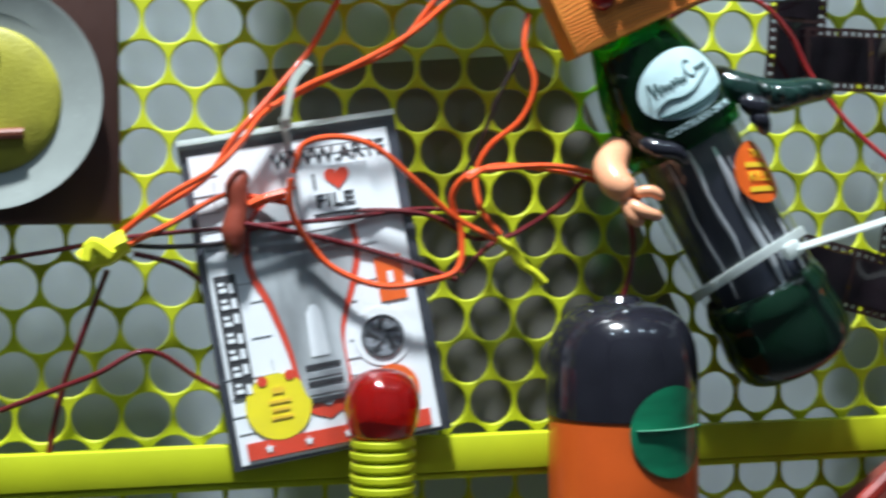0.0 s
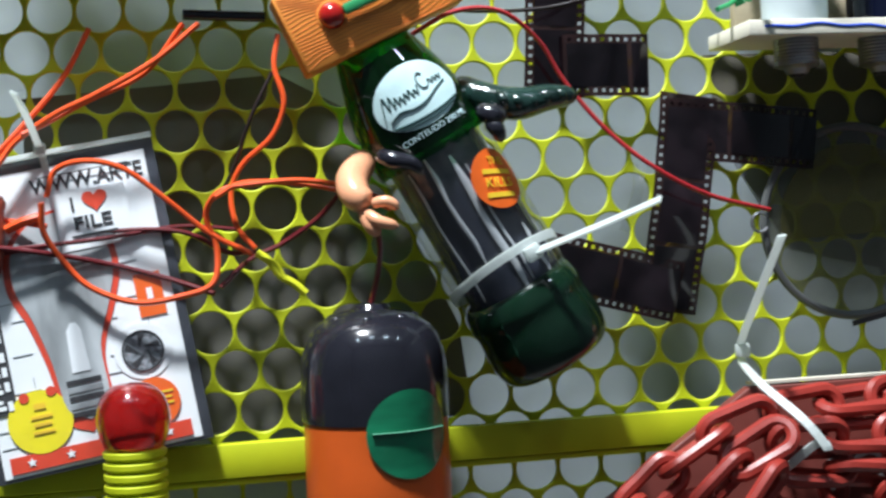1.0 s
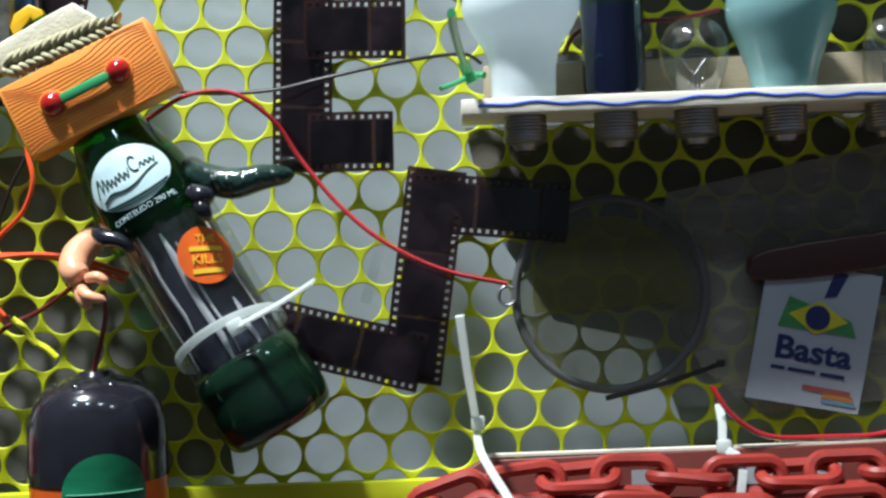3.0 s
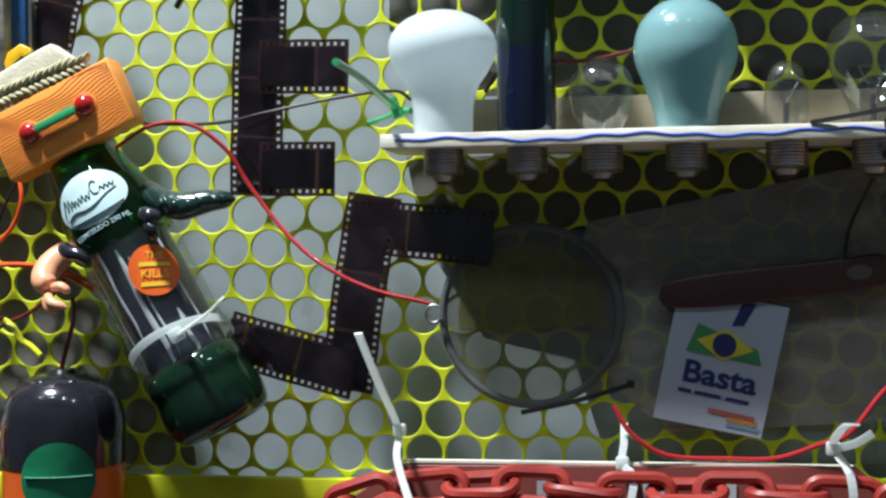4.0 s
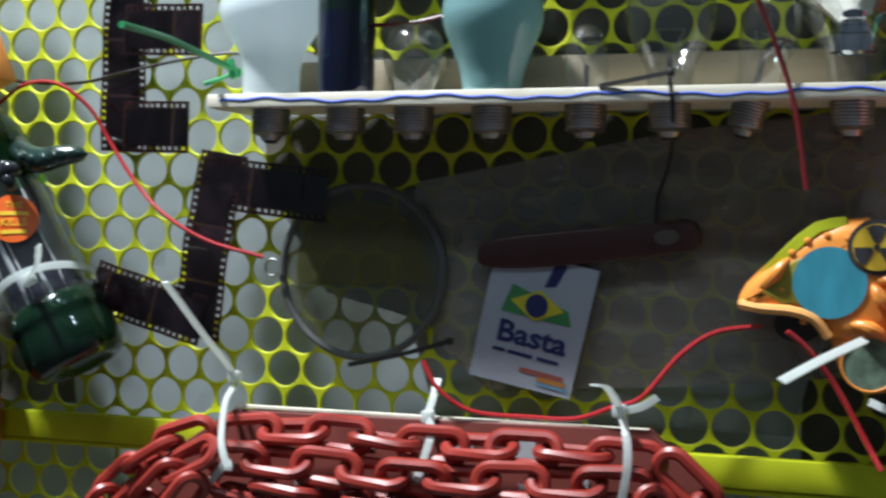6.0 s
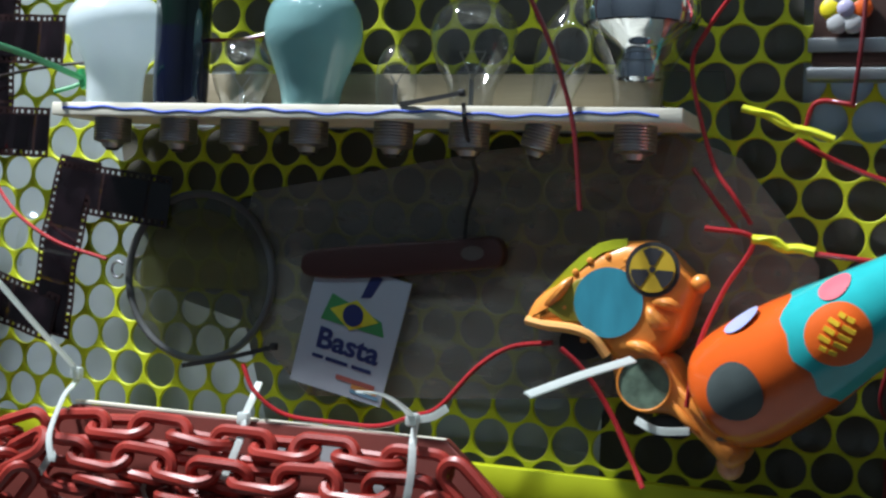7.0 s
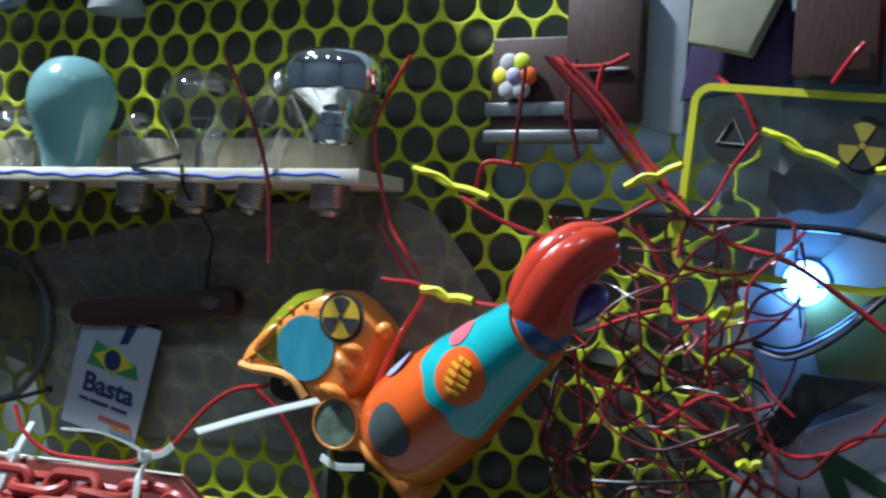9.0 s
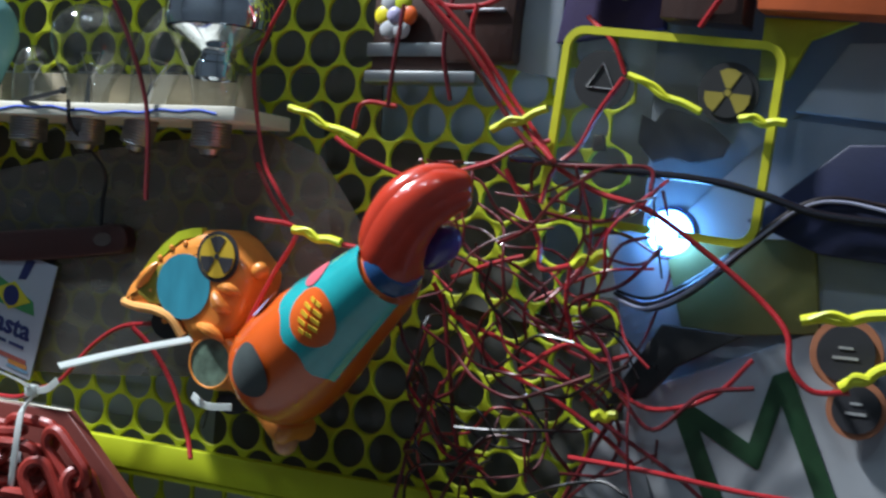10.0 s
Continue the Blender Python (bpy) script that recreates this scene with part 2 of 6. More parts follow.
def part(name, bm, material, parent, label="", smooth=True):
    ob = new(name, to_mesh(name, bm, material, smooth))
    ob.parent = parent
    if label:
        ob["label"] = label
    return ob


def solo(name, bm, material, m, label, category, group="", kind="", smooth=True):
    ob = new(name, to_mesh(name, bm, material, smooth))
    ob.matrix_world = m
    return tagged(ob, label, category, group, kind)


def box(bm, x0, x1, y0, y1, z0, z1, bevel=0.0):
    m = Matrix.LocRotScale(((x0 + x1) / 2, (y0 + y1) / 2, (z0 + z1) / 2), None, (x1 - x0, y1 - y0, z1 - z0))
    g = bmesh.ops.create_cube(bm, size=1, matrix=m)
    if bevel:
        es = {e for v in g["verts"] for e in v.link_edges}
        bmesh.ops.bevel(bm, geom=list(es), offset=bevel, segments=2, affect="EDGES", profile=0.5)
    return bm


def slab(bm, pts, z0, z1, bevel=0.0):
    """An outline pulled out from z0 to z1, its front edge rounded."""
    back = [bm.verts.new((x, y, z0)) for x, y in pts]
    f = bm.faces.new(back)
    g = bmesh.ops.extrude_face_region(bm, geom=[f])
    vs = [v for v in g["geom"] if isinstance(v, bmesh.types.BMVert)]
    bmesh.ops.translate(bm, verts=vs, vec=(0, 0, z1 - z0))
    if bevel:
        es = [e for e in bm.edges if all(v in vs for v in e.verts)]
        bmesh.ops.bevel(bm, geom=es, offset=bevel, segments=3, affect="EDGES", profile=0.5)
    return bm


def ring_pts(cx, cy, r, n=40, ry=None):
    return [(cx + r * math.cos(2 * math.pi * k / n), cy + (ry or r) * math.sin(2 * math.pi * k / n)) for k in range(n)]


def lathe(bm, prof, n=40, m=None):
    """Turned about the local y axis; prof holds (radius, height)."""
    rows = []
    for r, h in prof:
        if r < 1e-6:
            rows.append([bm.verts.new((0, h, 0))])
        else:
            rows.append([bm.verts.new((r * math.cos(2 * math.pi * k / n), h, r * math.sin(2 * math.pi * k / n))) for k in range(n)])
    for a, b in zip(rows, rows[1:]):
        for k in range(n):
            q = [a[k % len(a)], a[(k + 1) % len(a)], b[(k + 1) % len(b)], b[k % len(b)]]
            q = list(dict.fromkeys(q))
            if len(q) > 2:
                bm.faces.new(q)
    if m is not None:
        bmesh.ops.transform(bm, matrix=m, verts=[v for row in rows for v in row])
    return bm


def glide(pts, k=5):
    """A smooth line through points."""
    p = [Vector(q) for q in pts]
    p = [p[0] * 2 - p[1]] + p + [p[-1] * 2 - p[-2]]
    out = []
    for a, b, c, d in zip(p, p[1:], p[2:], p[3:]):
        for i in range(k):
            t = i / k
            out.append(0.5 * (2 * b + (c - a) * t + (2 * a - 5 * b + 4 * c - d) * t * t + (3 * b - a - 3 * c + d) * t**3))
    return out + [p[-2]]


def sweep(bm, pts, section, closed=False, up=None, grow=None):
    """A section, a list of (u, v), drawn along points; u lies across the line, v towards up."""
    pts = [Vector(p) for p in pts]
    rows, side = [], None
    for i, p in enumerate(pts):
        t = (pts[(i + 1) % len(pts)] if closed or i + 1 < len(pts) else p) - (pts[i - 1] if closed or i else p)
        t.normalize()
        if up is not None:
            s = t.cross(Vector(up))
            side = s.normalized() if s.length > 1e-4 else side
        elif side is None:
            side = t.orthogonal().normalized()
        else:
            side = (side - t * side.dot(t)).normalized()
        v = side.cross(t)
        g = grow[i] if grow else 1.0
        rows.append([bm.verts.new(p + (side * a + v * b) * g) for a, b in section])
    n = len(section)
    for i in range(len(rows) if closed else len(rows) - 1):
        a, b = rows[i], rows[(i + 1) % len(rows)]
        for k in range(n):
            bm.faces.new((a[k], a[(k + 1) % n], b[(k + 1) % n], b[k]))
    if not closed:
        bm.faces.new(rows[0])
        bm.faces.new(rows[-1])
    return bm


def tube(bm, pts, r, n=8, closed=False):
    return sweep(bm, pts, [(r * math.cos(2 * math.pi * k / n), r * math.sin(2 * math.pi * k / n)) for k in range(n)], closed)


def taper(bm, pts, radii, n=14, k=5):
    """A round limb through points, its radius changing along it, with domed ends."""
    line = glide(pts, k)
    last = len(line) - 1
    grow = []
    for i in range(last + 1):
        f = i / last * (len(radii) - 1)
        j = min(int(f), len(radii) - 2)
        e = min(1.0, math.sqrt(max(0.02, 1 - (1 - min(1.0, min(i, last - i) / 2.0)) ** 2)))
        grow.append((radii[j] + (radii[j + 1] - radii[j]) * (f - j)) * e)
    return sweep(bm, line, [(math.cos(2 * math.pi * q / n), math.sin(2 * math.pi * q / n)) for q in range(n)], grow=grow)


def ball(bm, x, y, z, r, sx=1, sy=1, sz=1, u=24):
    bmesh.ops.create_uvsphere(bm, u_segments=u, v_segments=u // 2, radius=r, matrix=Matrix.LocRotScale((x, y, z), None, (sx, sy, sz)))
    return bm


def patch(bm, radius, h, ang, rh, ra, rings=6, n=32, lift=0.0006):
    """A round sticker on a turned body: height h, angle ang from the front, half sizes rh and ra; radius(h) of the body."""
    def spot(u, w):
        hh, a = h + w * rh, ang + u * ra
        r = radius(hh) + lift
        return (r * math.sin(a), hh, r * math.cos(a))
    mid, last = bm.verts.new(spot(0, 0)), None
    for i in range(1, rings + 1):
        row = [bm.verts.new(spot(i / rings * math.cos(2 * math.pi * k / n), i / rings * math.sin(2 * math.pi * k / n))) for k in range(n)]
        for k in range(n):
            bm.faces.new((last[k], last[(k + 1) % n], row[(k + 1) % n], row[k]) if last else (mid, row[k], row[(k + 1) % n]))
        last = row
    return bm


def words(text, size, material, parent, x, y, z, ccw=0.0, wrap=None, name="lettering", depth=0.0002, squeeze=1.0, bold=0.0):
    """Letters with the built-in font, centred at x, y; wrap: (radius, angle) bends them round a turned body."""
    cu = bpy.data.curves.new("letters", "FONT")
    cu.body, cu.size, cu.align_x, cu.align_y, cu.extrude, cu.resolution_u, cu.offset = text, size, "CENTER", "CENTER", depth, 3, bold
    ob = new("letters", cu)
    me = bpy.data.meshes.new_from_object(ob.evaluated_get(bpy.context.evaluated_depsgraph_get()))
    bpy.data.objects.remove(ob)
    turn = Matrix.Translation((x, y, z)) @ Matrix.Rotation(radians(ccw), 4, "Z") @ Matrix.Diagonal((squeeze, 1, 1, 1))
    me.transform(turn)
    if wrap:
        radius, ang = wrap
        for v in me.vertices:
            a = ang + v.co.x / radius
            r = radius + v.co.z
            v.co = (r * math.sin(a), v.co.y, r * math.cos(a))
    me.materials.clear()
    me.materials.append(material)
    out = new(name, me)
    out.parent = parent
    return out


def bars(name, rows, material, parent, z, ccw=0.0):
    """Plain bars for writing that cannot be read: rows of (x, y, width, height)."""
    for x, y, w, h in rows:
        part(name, box(bmesh.new(), x - w / 2, x + w / 2, y - h / 2, y + h / 2, z, z + 0.0003), material, parent, smooth=False)


M_CEIL = mat("white_ceiling", (0.70, 0.71, 0.72), 0.9, var=0.05, scale=3)
# tone of the added sheets that stand in for shade behind the holes
M_SHADE = mat("hole_shade_grey", (0.085, 0.082, 0.075), 0.85, var=0.12, scale=15, bump=0.1)
# pale colour of the painted reflections on the bottle sleeve
M_STREAK = mat("pale_highlight_streak", (0.62, 0.64, 0.68), 0.12, var=0.2, coat=0.6, bump=0)

# ---- the place ----
def room():
    for name, a in (
        ("wall_back", (-2.5, 2.5, 0.080, 0.16, 0, 3.3)),
        ("wall_front", (-2.5, 2.5, -2.7, -2.6, 0, 3.3)),
        ("wall_left", (-2.6, -2.5, -2.7, 0.16, 0, 3.3)),
        ("wall_right", (2.5, 2.6, -2.7, 0.16, 0, 3.3)),
        ("floor", (-2.6, 2.6, -2.7, 0.16, -0.1, -0.001)),
        ("ceiling", (-2.6, 2.6, -2.7, 0.16, 3.301, 3.4)),
    ):
        material = M_WALL if name == "wall_back" else M_FLOOR if name == "floor" else M_CEIL if name == "ceiling" else M_ROOM
        words_ = {"wall_back": "grey white painted board behind the yellow panel", "floor": "plain concrete floor of the room"}
        solo(name, box(bmesh.new(), *a), material, Matrix(), words_.get(name, "plain painted surface closing the room"), name.split("_")[0], kind="structure", smooth=False)


room()

PITCH, HOLE = 0.0256, 0.0118
ROW = PITCH * math.sqrt(3) / 2


def perforated_panel():
    """A yellow sheet of round holes in staggered rows."""
    n, th = 24, 0.0028
    hexr = PITCH / math.sqrt(3)
    verts, faces = [], []
    cs = [(math.cos(2 * math.pi * k / n), math.sin(2 * math.pi * k / n)) for k in range(n)]
    edge = []
    for k in range(n):
        a = (2 * math.pi * k / n + math.pi / 6) % (math.pi / 3) - math.pi / 6
        edge.append(PITCH / 2 / math.cos(a))
    for j in range(-16, 18):
        for i in range(-26, 56):
            x = -0.332 + PITCH * (i + (0.5 if j % 2 else 0.0))
            z = 1.350 + ROW * j
            if not -0.85 < x < 0.612:
                continue
            b = len(verts)
            for k, (c, s) in enumerate(cs):
                verts.append((x + edge[k] * c, 0, z + edge[k] * s))
            for dr, y in ((0.0006, 0.0), (0.0, 0.0006), (0.0, th)):
                for c, s in cs:
                    verts.append((x + (HOLE + dr) * c, y, z + (HOLE + dr) * s))
            for k, (c, s) in enumerate(cs):
                verts.append((x + edge[k] * c, th, z + edge[k] * s))
            for r in range(4):
                for k in range(n):
                    k2 = (k + 1) % n
                    faces.append((b + r * n + k, b + r * n + k2, b + r * n + n + k2, b + r * n + n + k))
    me = bpy.data.meshes.new("perforated_panel")
    me.from_pydata(verts, [], faces)
    bm = bmesh.new()
    bm.from_mesh(me)
    bmesh.ops.remove_doubles(bm, verts=bm.verts, dist=0.00002)
    bm.to_mesh(me)
    bm.free()
    me.materials.append(M_YEL)
    ob = new("perforated_panel", me)
    return tagged(ob, "bright yellow plastic panel with staggered round holes", "panel", kind="structure")


perforated_panel()


def rail():
    bm = bmesh.new()
    box(bm, -0.85, 0.60, 1.1605, 1.179, 0.001, 0.010, 0.0005)
    box(bm, -0.85, 0.60, 1.1565, 1.1598, 0.001, 0.0085, 0.0005)
    bmesh.ops.transform(bm, matrix=Matrix.Rotation(radians(90), 4, "X"), verts=bm.verts)
    solo("rail", bm, M_YEL, Matrix(), "flat yellow plastic rail along the panel with a groove", "rail", kind="structure")


rail()

solo("wall_panel", box(bmesh.new(), 0.626, 1.1, -0.001, 0.010, 0.9, 1.75), M_PAPERG, Matrix(), "blue grey board closing the panel at its end", "board", kind="structure", smooth=False)


def shade_sheet():
    """Shade-dark sheets added behind the holes above the shelf and towards the panel's end."""
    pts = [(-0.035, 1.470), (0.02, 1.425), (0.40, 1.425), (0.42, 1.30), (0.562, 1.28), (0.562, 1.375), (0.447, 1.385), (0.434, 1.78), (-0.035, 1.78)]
    solo("shade_sheet", slab(bmesh.new(), pts, 0, 0.0015), M_SHADE, face(0, 0, 0.016), "dark sheet added behind the yellow panel for shade in the holes", "sheet", kind="structure", smooth=False)

    # added grey sheet so the holes round the packet look shaded
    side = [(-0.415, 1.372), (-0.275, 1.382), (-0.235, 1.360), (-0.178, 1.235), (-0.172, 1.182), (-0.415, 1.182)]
    solo("shade_sheet", slab(bmesh.new(), side, 0, 0.0015), mat("packet_shade_grey", (0.17, 0.165, 0.15), 0.85, var=0.15, scale=12, bump=0.1), face(0, 0, 0.020), "grey sheet added behind the packet to darken the holes as shade does", "sheet", kind="structure", smooth=False)

    # added dark sheet: shade in the holes behind the tangle
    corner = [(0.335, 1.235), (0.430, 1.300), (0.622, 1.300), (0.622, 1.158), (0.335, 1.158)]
    solo("shade_sheet", slab(bmesh.new(), corner, 0, 0.0015), M_SHADE, face(0, 0, 0.020), "dark sheet added behind the tangled wires for shade in the holes", "sheet", kind="structure", smooth=False)

    # added strip, its dark tone is the deepest shade right under the shelf
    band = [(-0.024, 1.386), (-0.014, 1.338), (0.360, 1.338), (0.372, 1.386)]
    solo("shade_sheet", slab(bmesh.new(), band, 0, 0.0015), mat("shelf_shade_brown", (0.13, 0.12, 0.10), 0.85, var=0.15, scale=12, bump=0.1), face(0, 0, 0.0125), "dark strip added behind the panel for shade under the shelf", "sheet", kind="structure", smooth=False)

    # added sheet that covers lit wall where the shelf should shade it
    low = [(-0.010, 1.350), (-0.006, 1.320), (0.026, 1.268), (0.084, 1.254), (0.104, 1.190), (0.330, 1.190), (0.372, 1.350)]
    solo("shade_sheet", slab(bmesh.new(), low, 0, 0.0015), M_PAPERG, face(0, 0, 0.014), "grey sheet added behind the panel to hide lit wall under the shelf", "sheet", kind="structure", smooth=False)


shade_sheet()

# ---- the shelf of bulbs ----
def shelf():
    t = thing("shelf", face(0.183, 1.386, -0.032), "narrow cream wooden shelf with a wavy blue line along its edge", "shelf")
    part("board", box(bmesh.new(), -0.209, 0.209, 0, 0.0085, -0.029, 0.030, 0.0008), M_CREAM, t)
    line = [(-0.200 + 0.002 * k, 0.0042 + 0.0012 * math.sin(k * 0.11) + 0.0006 * math.sin(k * 0.43 + 1), 0.0303) for k in range(199)]
    part("painted_line", sweep(bmesh.new(), line, [(-0.00075, 0), (0, 0.0003), (0.00075, 0), (0, -0.0003)], up=(0, 0, 1)), M_BLUE, t, "wavy blue painted line")
    part("back_strip", box(bmesh.new(), -0.195, 0.185, 0.0087, 0.034, -0.029, -0.022, 0.0008), M_WOOD, t, "pale bare wood strip")


shelf()
ST = 1.3946
SY = -0.043


def screw_base(parent, r=0.0125, low=-0.024, high=-0.0087):
    prof, h, k = [(0.0, low - 0.004), (r * 0.45, low - 0.004), (r * 0.6, low - 0.001), (r * 0.9, low)], low, 0
    while h < high:
        prof += [(r, h + 0.0006), (r * 0.94, h + 0.0014)]
        h += 0.0019
    prof.append((r * 0.85, high))
    part("screw_base", lathe(bmesh.new(), prof, 28), M_METAL, parent, "silver threaded screw base")
    part("contact", lathe(bmesh.new(), [(0, low - 0.0062), (r * 0.3, low - 0.0058), (r * 0.4, low - 0.0041)], 16), M_BLACKM, parent, "dark insulating tip")


def filament(parent, top, w=0.008):
    bm = bmesh.new()
    tube(bm, [(0, 0, 0), (0, top * 0.5, 0)], 0.0016, 8)
    tube(bm, [(0, top * 0.5, 0), (-w, top, 0)], 0.0004, 6)
    tube(bm, [(0, top * 0.5, 0), (w, top, 0)], 0.0004, 6)
    tube(bm, [(-w + w * k / 8, top + (0.0008 if k % 2 else -0.0008), 0.0005) for k in range(17)], 0.0003, 6)
    part("filament", bm, M_WIREM, parent)


def round_prof(pts, k=6):
    return [(max(0.0, v.x), v.y) for v in glide([(r, h, 0) for r, h in pts], k)]


def bulb(x, pts, material, label, wire=0.0, base=0.0125, tilt=0.0, dy=0.0):
    t = thing("light_bulb", face(x, ST, SY + dy, tilt), label, "light bulb", "bulbs standing in the shelf")
    part("glass", lathe(bmesh.new(), round_prof(pts), 48), material, t)
    screw_base(t, base)
    if wire:
        filament(t, wire)
    return t


bulb(0.0095, [(0.0170, -0.008), (0.0180, 0.002), (0.0186, 0.018), (0.0215, 0.029), (0.0290, 0.041), (0.0330, 0.051), (0.0318, 0.060), (0.0250, 0.0685), (0.0130, 0.0745), (0.0, 0.0765)], M_WHITE, "milky white mushroom light bulb standing in the shelf")
bulb(0.155, [(0.0160, -0.008), (0.0178, 0.002), (0.0196, 0.012), (0.0245, 0.026), (0.0295, 0.039), (0.0305, 0.049), (0.0275, 0.0615), (0.0190, 0.0720), (0.0095, 0.0765), (0.0, 0.0772)], M_GREENB, "pale green pear-shaped light bulb standing in the shelf")
bulb(0.1055, [(0.0120, -0.008), (0.0130, 0.002), (0.0165, 0.010), (0.0192, 0.021), (0.0180, 0.032), (0.0110, 0.0410), (0.0, 0.0440)], M_GLASS, "small clear globe light bulb standing in the shelf", 0.022)
bulb(0.2125, [(0.0110, -0.008), (0.0118, 0.003), (0.0128, 0.010), (0.0122, 0.022), (0.0102, 0.031), (0.0060, 0.037), (0.0, 0.0390)], M_GLASS, "small clear tubular light bulb standing in the shelf", 0.028)
bulb(0.2615, [(0.0125, -0.008), (0.0130, 0.004), (0.0150, 0.014), (0.0225, 0.028), (0.0260, 0.042), (0.0230, 0.055), (0.0130, 0.063), (0.0, 0.0655)], M_SMOKE, "greyish clear pear-shaped light bulb standing in the shelf", 0.034)
bulb(0.3095, [(0.0105, -0.008), (0.0112, 0.004), (0.0135, 0.016), (0.0165, 0.030), (0.0150, 0.045), (0.0085, 0.059), (0.0025, 0.068), (0.0, 0.070)], M_GLASS, "clear candle-shaped light bulb leaning in the shelf", 0.03, 0.0105, -14)


def reflector_bulb():
    t = thing("light_bulb", face(0.362, ST, SY), "clear reflector light bulb with a silvered cap", "light bulb", "bulbs standing in the shelf")
    part("glass", lathe(bmesh.new(), round_prof([(0.0125, -0.008), (0.0135, 0.006), (0.0170, 0.020), (0.0260, 0.036), (0.0320, 0.048)]), 48), M_GLASS, t)
    part("mirror_cap", lathe(bmesh.new(), round_prof([(0.0322, 0.0480), (0.0335, 0.056), (0.0322, 0.065), (0.0270, 0.0715), (0.0150, 0.0745), (0.0, 0.0752)]), 48), M_MIRROR, t, "mirror-silvered glass cap")
    part("mirror_neck", lathe(bmesh.new(), round_prof([(0.0130, 0.018), (0.0135, 0.026), (0.0105, 0.034), (0.0180, 0.040), (0.0290, 0.0475)]), 40), M_MIRROR, t, "silvered inner cone")
    screw_base(t)


reflector_bulb()


def dark_tube():
    t = thing("glass_tube", face(0.0605, ST, SY), "tall dark glass tube, green above and navy below, in the shelf", "tube")
    part("lower_glass", lathe(bmesh.new(), [(0, -0.008), (0.0150, -0.008), (0.0170, 0.0), (0.0178, 0.008), (0.0178, 0.050)], 40), mat("navy_glass", (0.004, 0.006, 0.022), 0.08, var=0.2, bump=0, coat=0.6), t, "navy blue glass")
    part("upper_glass", lathe(bmesh.new(), [(0.0178, 0.050), (0.0178, 0.120), (0.0120, 0.135), (0.0, 0.138)], 40), mat("black_green_glass", (0.003, 0.012, 0.008), 0.08, var=0.2, bump=0, coat=0.5), t, "dark green glass")
    bars("mark", [(0.001, 0.0860, 0.005, 0.0016), (0.001, 0.0830, 0.004, 0.0014), (0.001, 0.0785, 0.006, 0.0018)], M_LABEL, t, 0.0179)
    screw_base(t)


dark_tube()


def zip_tie(points, head, material=M_NYLON, width=0.0046, label="white nylon cable tie pulled tight", flat=(0, -1, 0), group="cable ties", headsize=0.0055):
    """A strap through world points and its square head."""
    o = Vector(points[0])
    t = thing("cable_tie", Matrix.Translation(o), label, "cable tie", group)
    w, h = width / 2, 0.0006
    part("strap", sweep(bmesh.new(), [p - o for p in glide(points, 5)], [(-w, -h), (w, -h), (w, h), (-w, h)], up=flat), material, t, smooth=False)
    if head:
        c, s = Vector(head) - o, headsize
        bm = box(bmesh.new(), c.x - s * 0.72, c.x + s * 0.72, c.y - s * 0.6, c.y + s * 0.5, c.z - s * 0.72, c.z + s * 0.72, 0.0014)
        part("head", bm, material, t)
    return t


# ties that hold the chain
zip_tie([(-0.0312, -0.1021, 1.2778), (-0.028, -0.062, 1.245), (-0.0240, -0.0240, 1.2130), (-0.0220, -0.0400, 1.1980), (-0.0090, -0.0700, 1.1780), (0.0000, -0.0780, 1.1630), (-0.0030, -0.0740, 1.1660), (-0.020, -0.064, 1.150)], (-0.0230, -0.0250, 1.2130))
zip_tie([(0.1160, -0.0200, 1.2180), (0.1160, -0.0280, 1.2080), (0.1150, -0.0360, 1.1960), (0.1220, -0.0500, 1.1880), (0.116, -0.060, 1.160)], (0.1150, -0.0360, 1.1960))
zip_tie([(0.2374, -0.1277, 1.2318), (0.237, -0.090, 1.226), (0.2360, -0.0470, 1.2090), (0.2430, -0.0620, 1.1960), (0.2440, -0.0660, 1.1740), (0.236, -0.060, 1.140)], (0.2360, -0.0470, 1.2080))
zip_tie([(0.2390, -0.0460, 1.2080), (0.2490, -0.0460, 1.2110), (0.2580, -0.0480, 1.2170)], None)
# tie over the printed packet, tie through the mask, black ties
zip_tie([(-0.4024, -0.110, 1.360), (-0.404, -0.060, 1.356), (-0.4030, -0.0140, 1.3420), (-0.4010, -0.0080, 1.3310)], (-0.4030, -0.0140, 1.3420), headsize=0.0042, width=0.0036)
zip_tie([(0.3323, -0.1273, 1.2385), (0.351, -0.095, 1.2475), (0.371, -0.060, 1.2555)], None, width=0.0052, flat=(0, -0.75, 0.66))
zip_tie([(0.3740, -0.0580, 1.2220), (0.3870, -0.0620, 1.2180), (0.4040, -0.0600, 1.2190)], None, width=0.0042)
BLK = "thin black cable tie hanging loose"
zip_tie([(0.2240, -0.0620, 1.3950), (0.2460, -0.0660, 1.3980), (0.2660, -0.0700, 1.4010)], (0.2660, -0.0700, 1.4010), M_BLACKM, 0.0026, BLK, group="black cable ties", headsize=0.0032)
zip_tie([(0.0520, -0.0120, 1.2230), (0.0870, -0.0140, 1.2310), (0.1210, -0.0100, 1.2410)], (0.1200, -0.0100, 1.2410), M_BLACKM, 0.0030, BLK, group="black cable ties", headsize=0.0036)
zip_tie([(0.2650, -0.0640, 1.3960), (0.2660, -0.0600, 1.3790), (0.2590, -0.0200, 1.3550), (0.2510, -0.0100, 1.3340), (0.2490, -0.0080, 1.3160)], None, M_BLACKM, 0.0024, BLK, group="black cable ties")


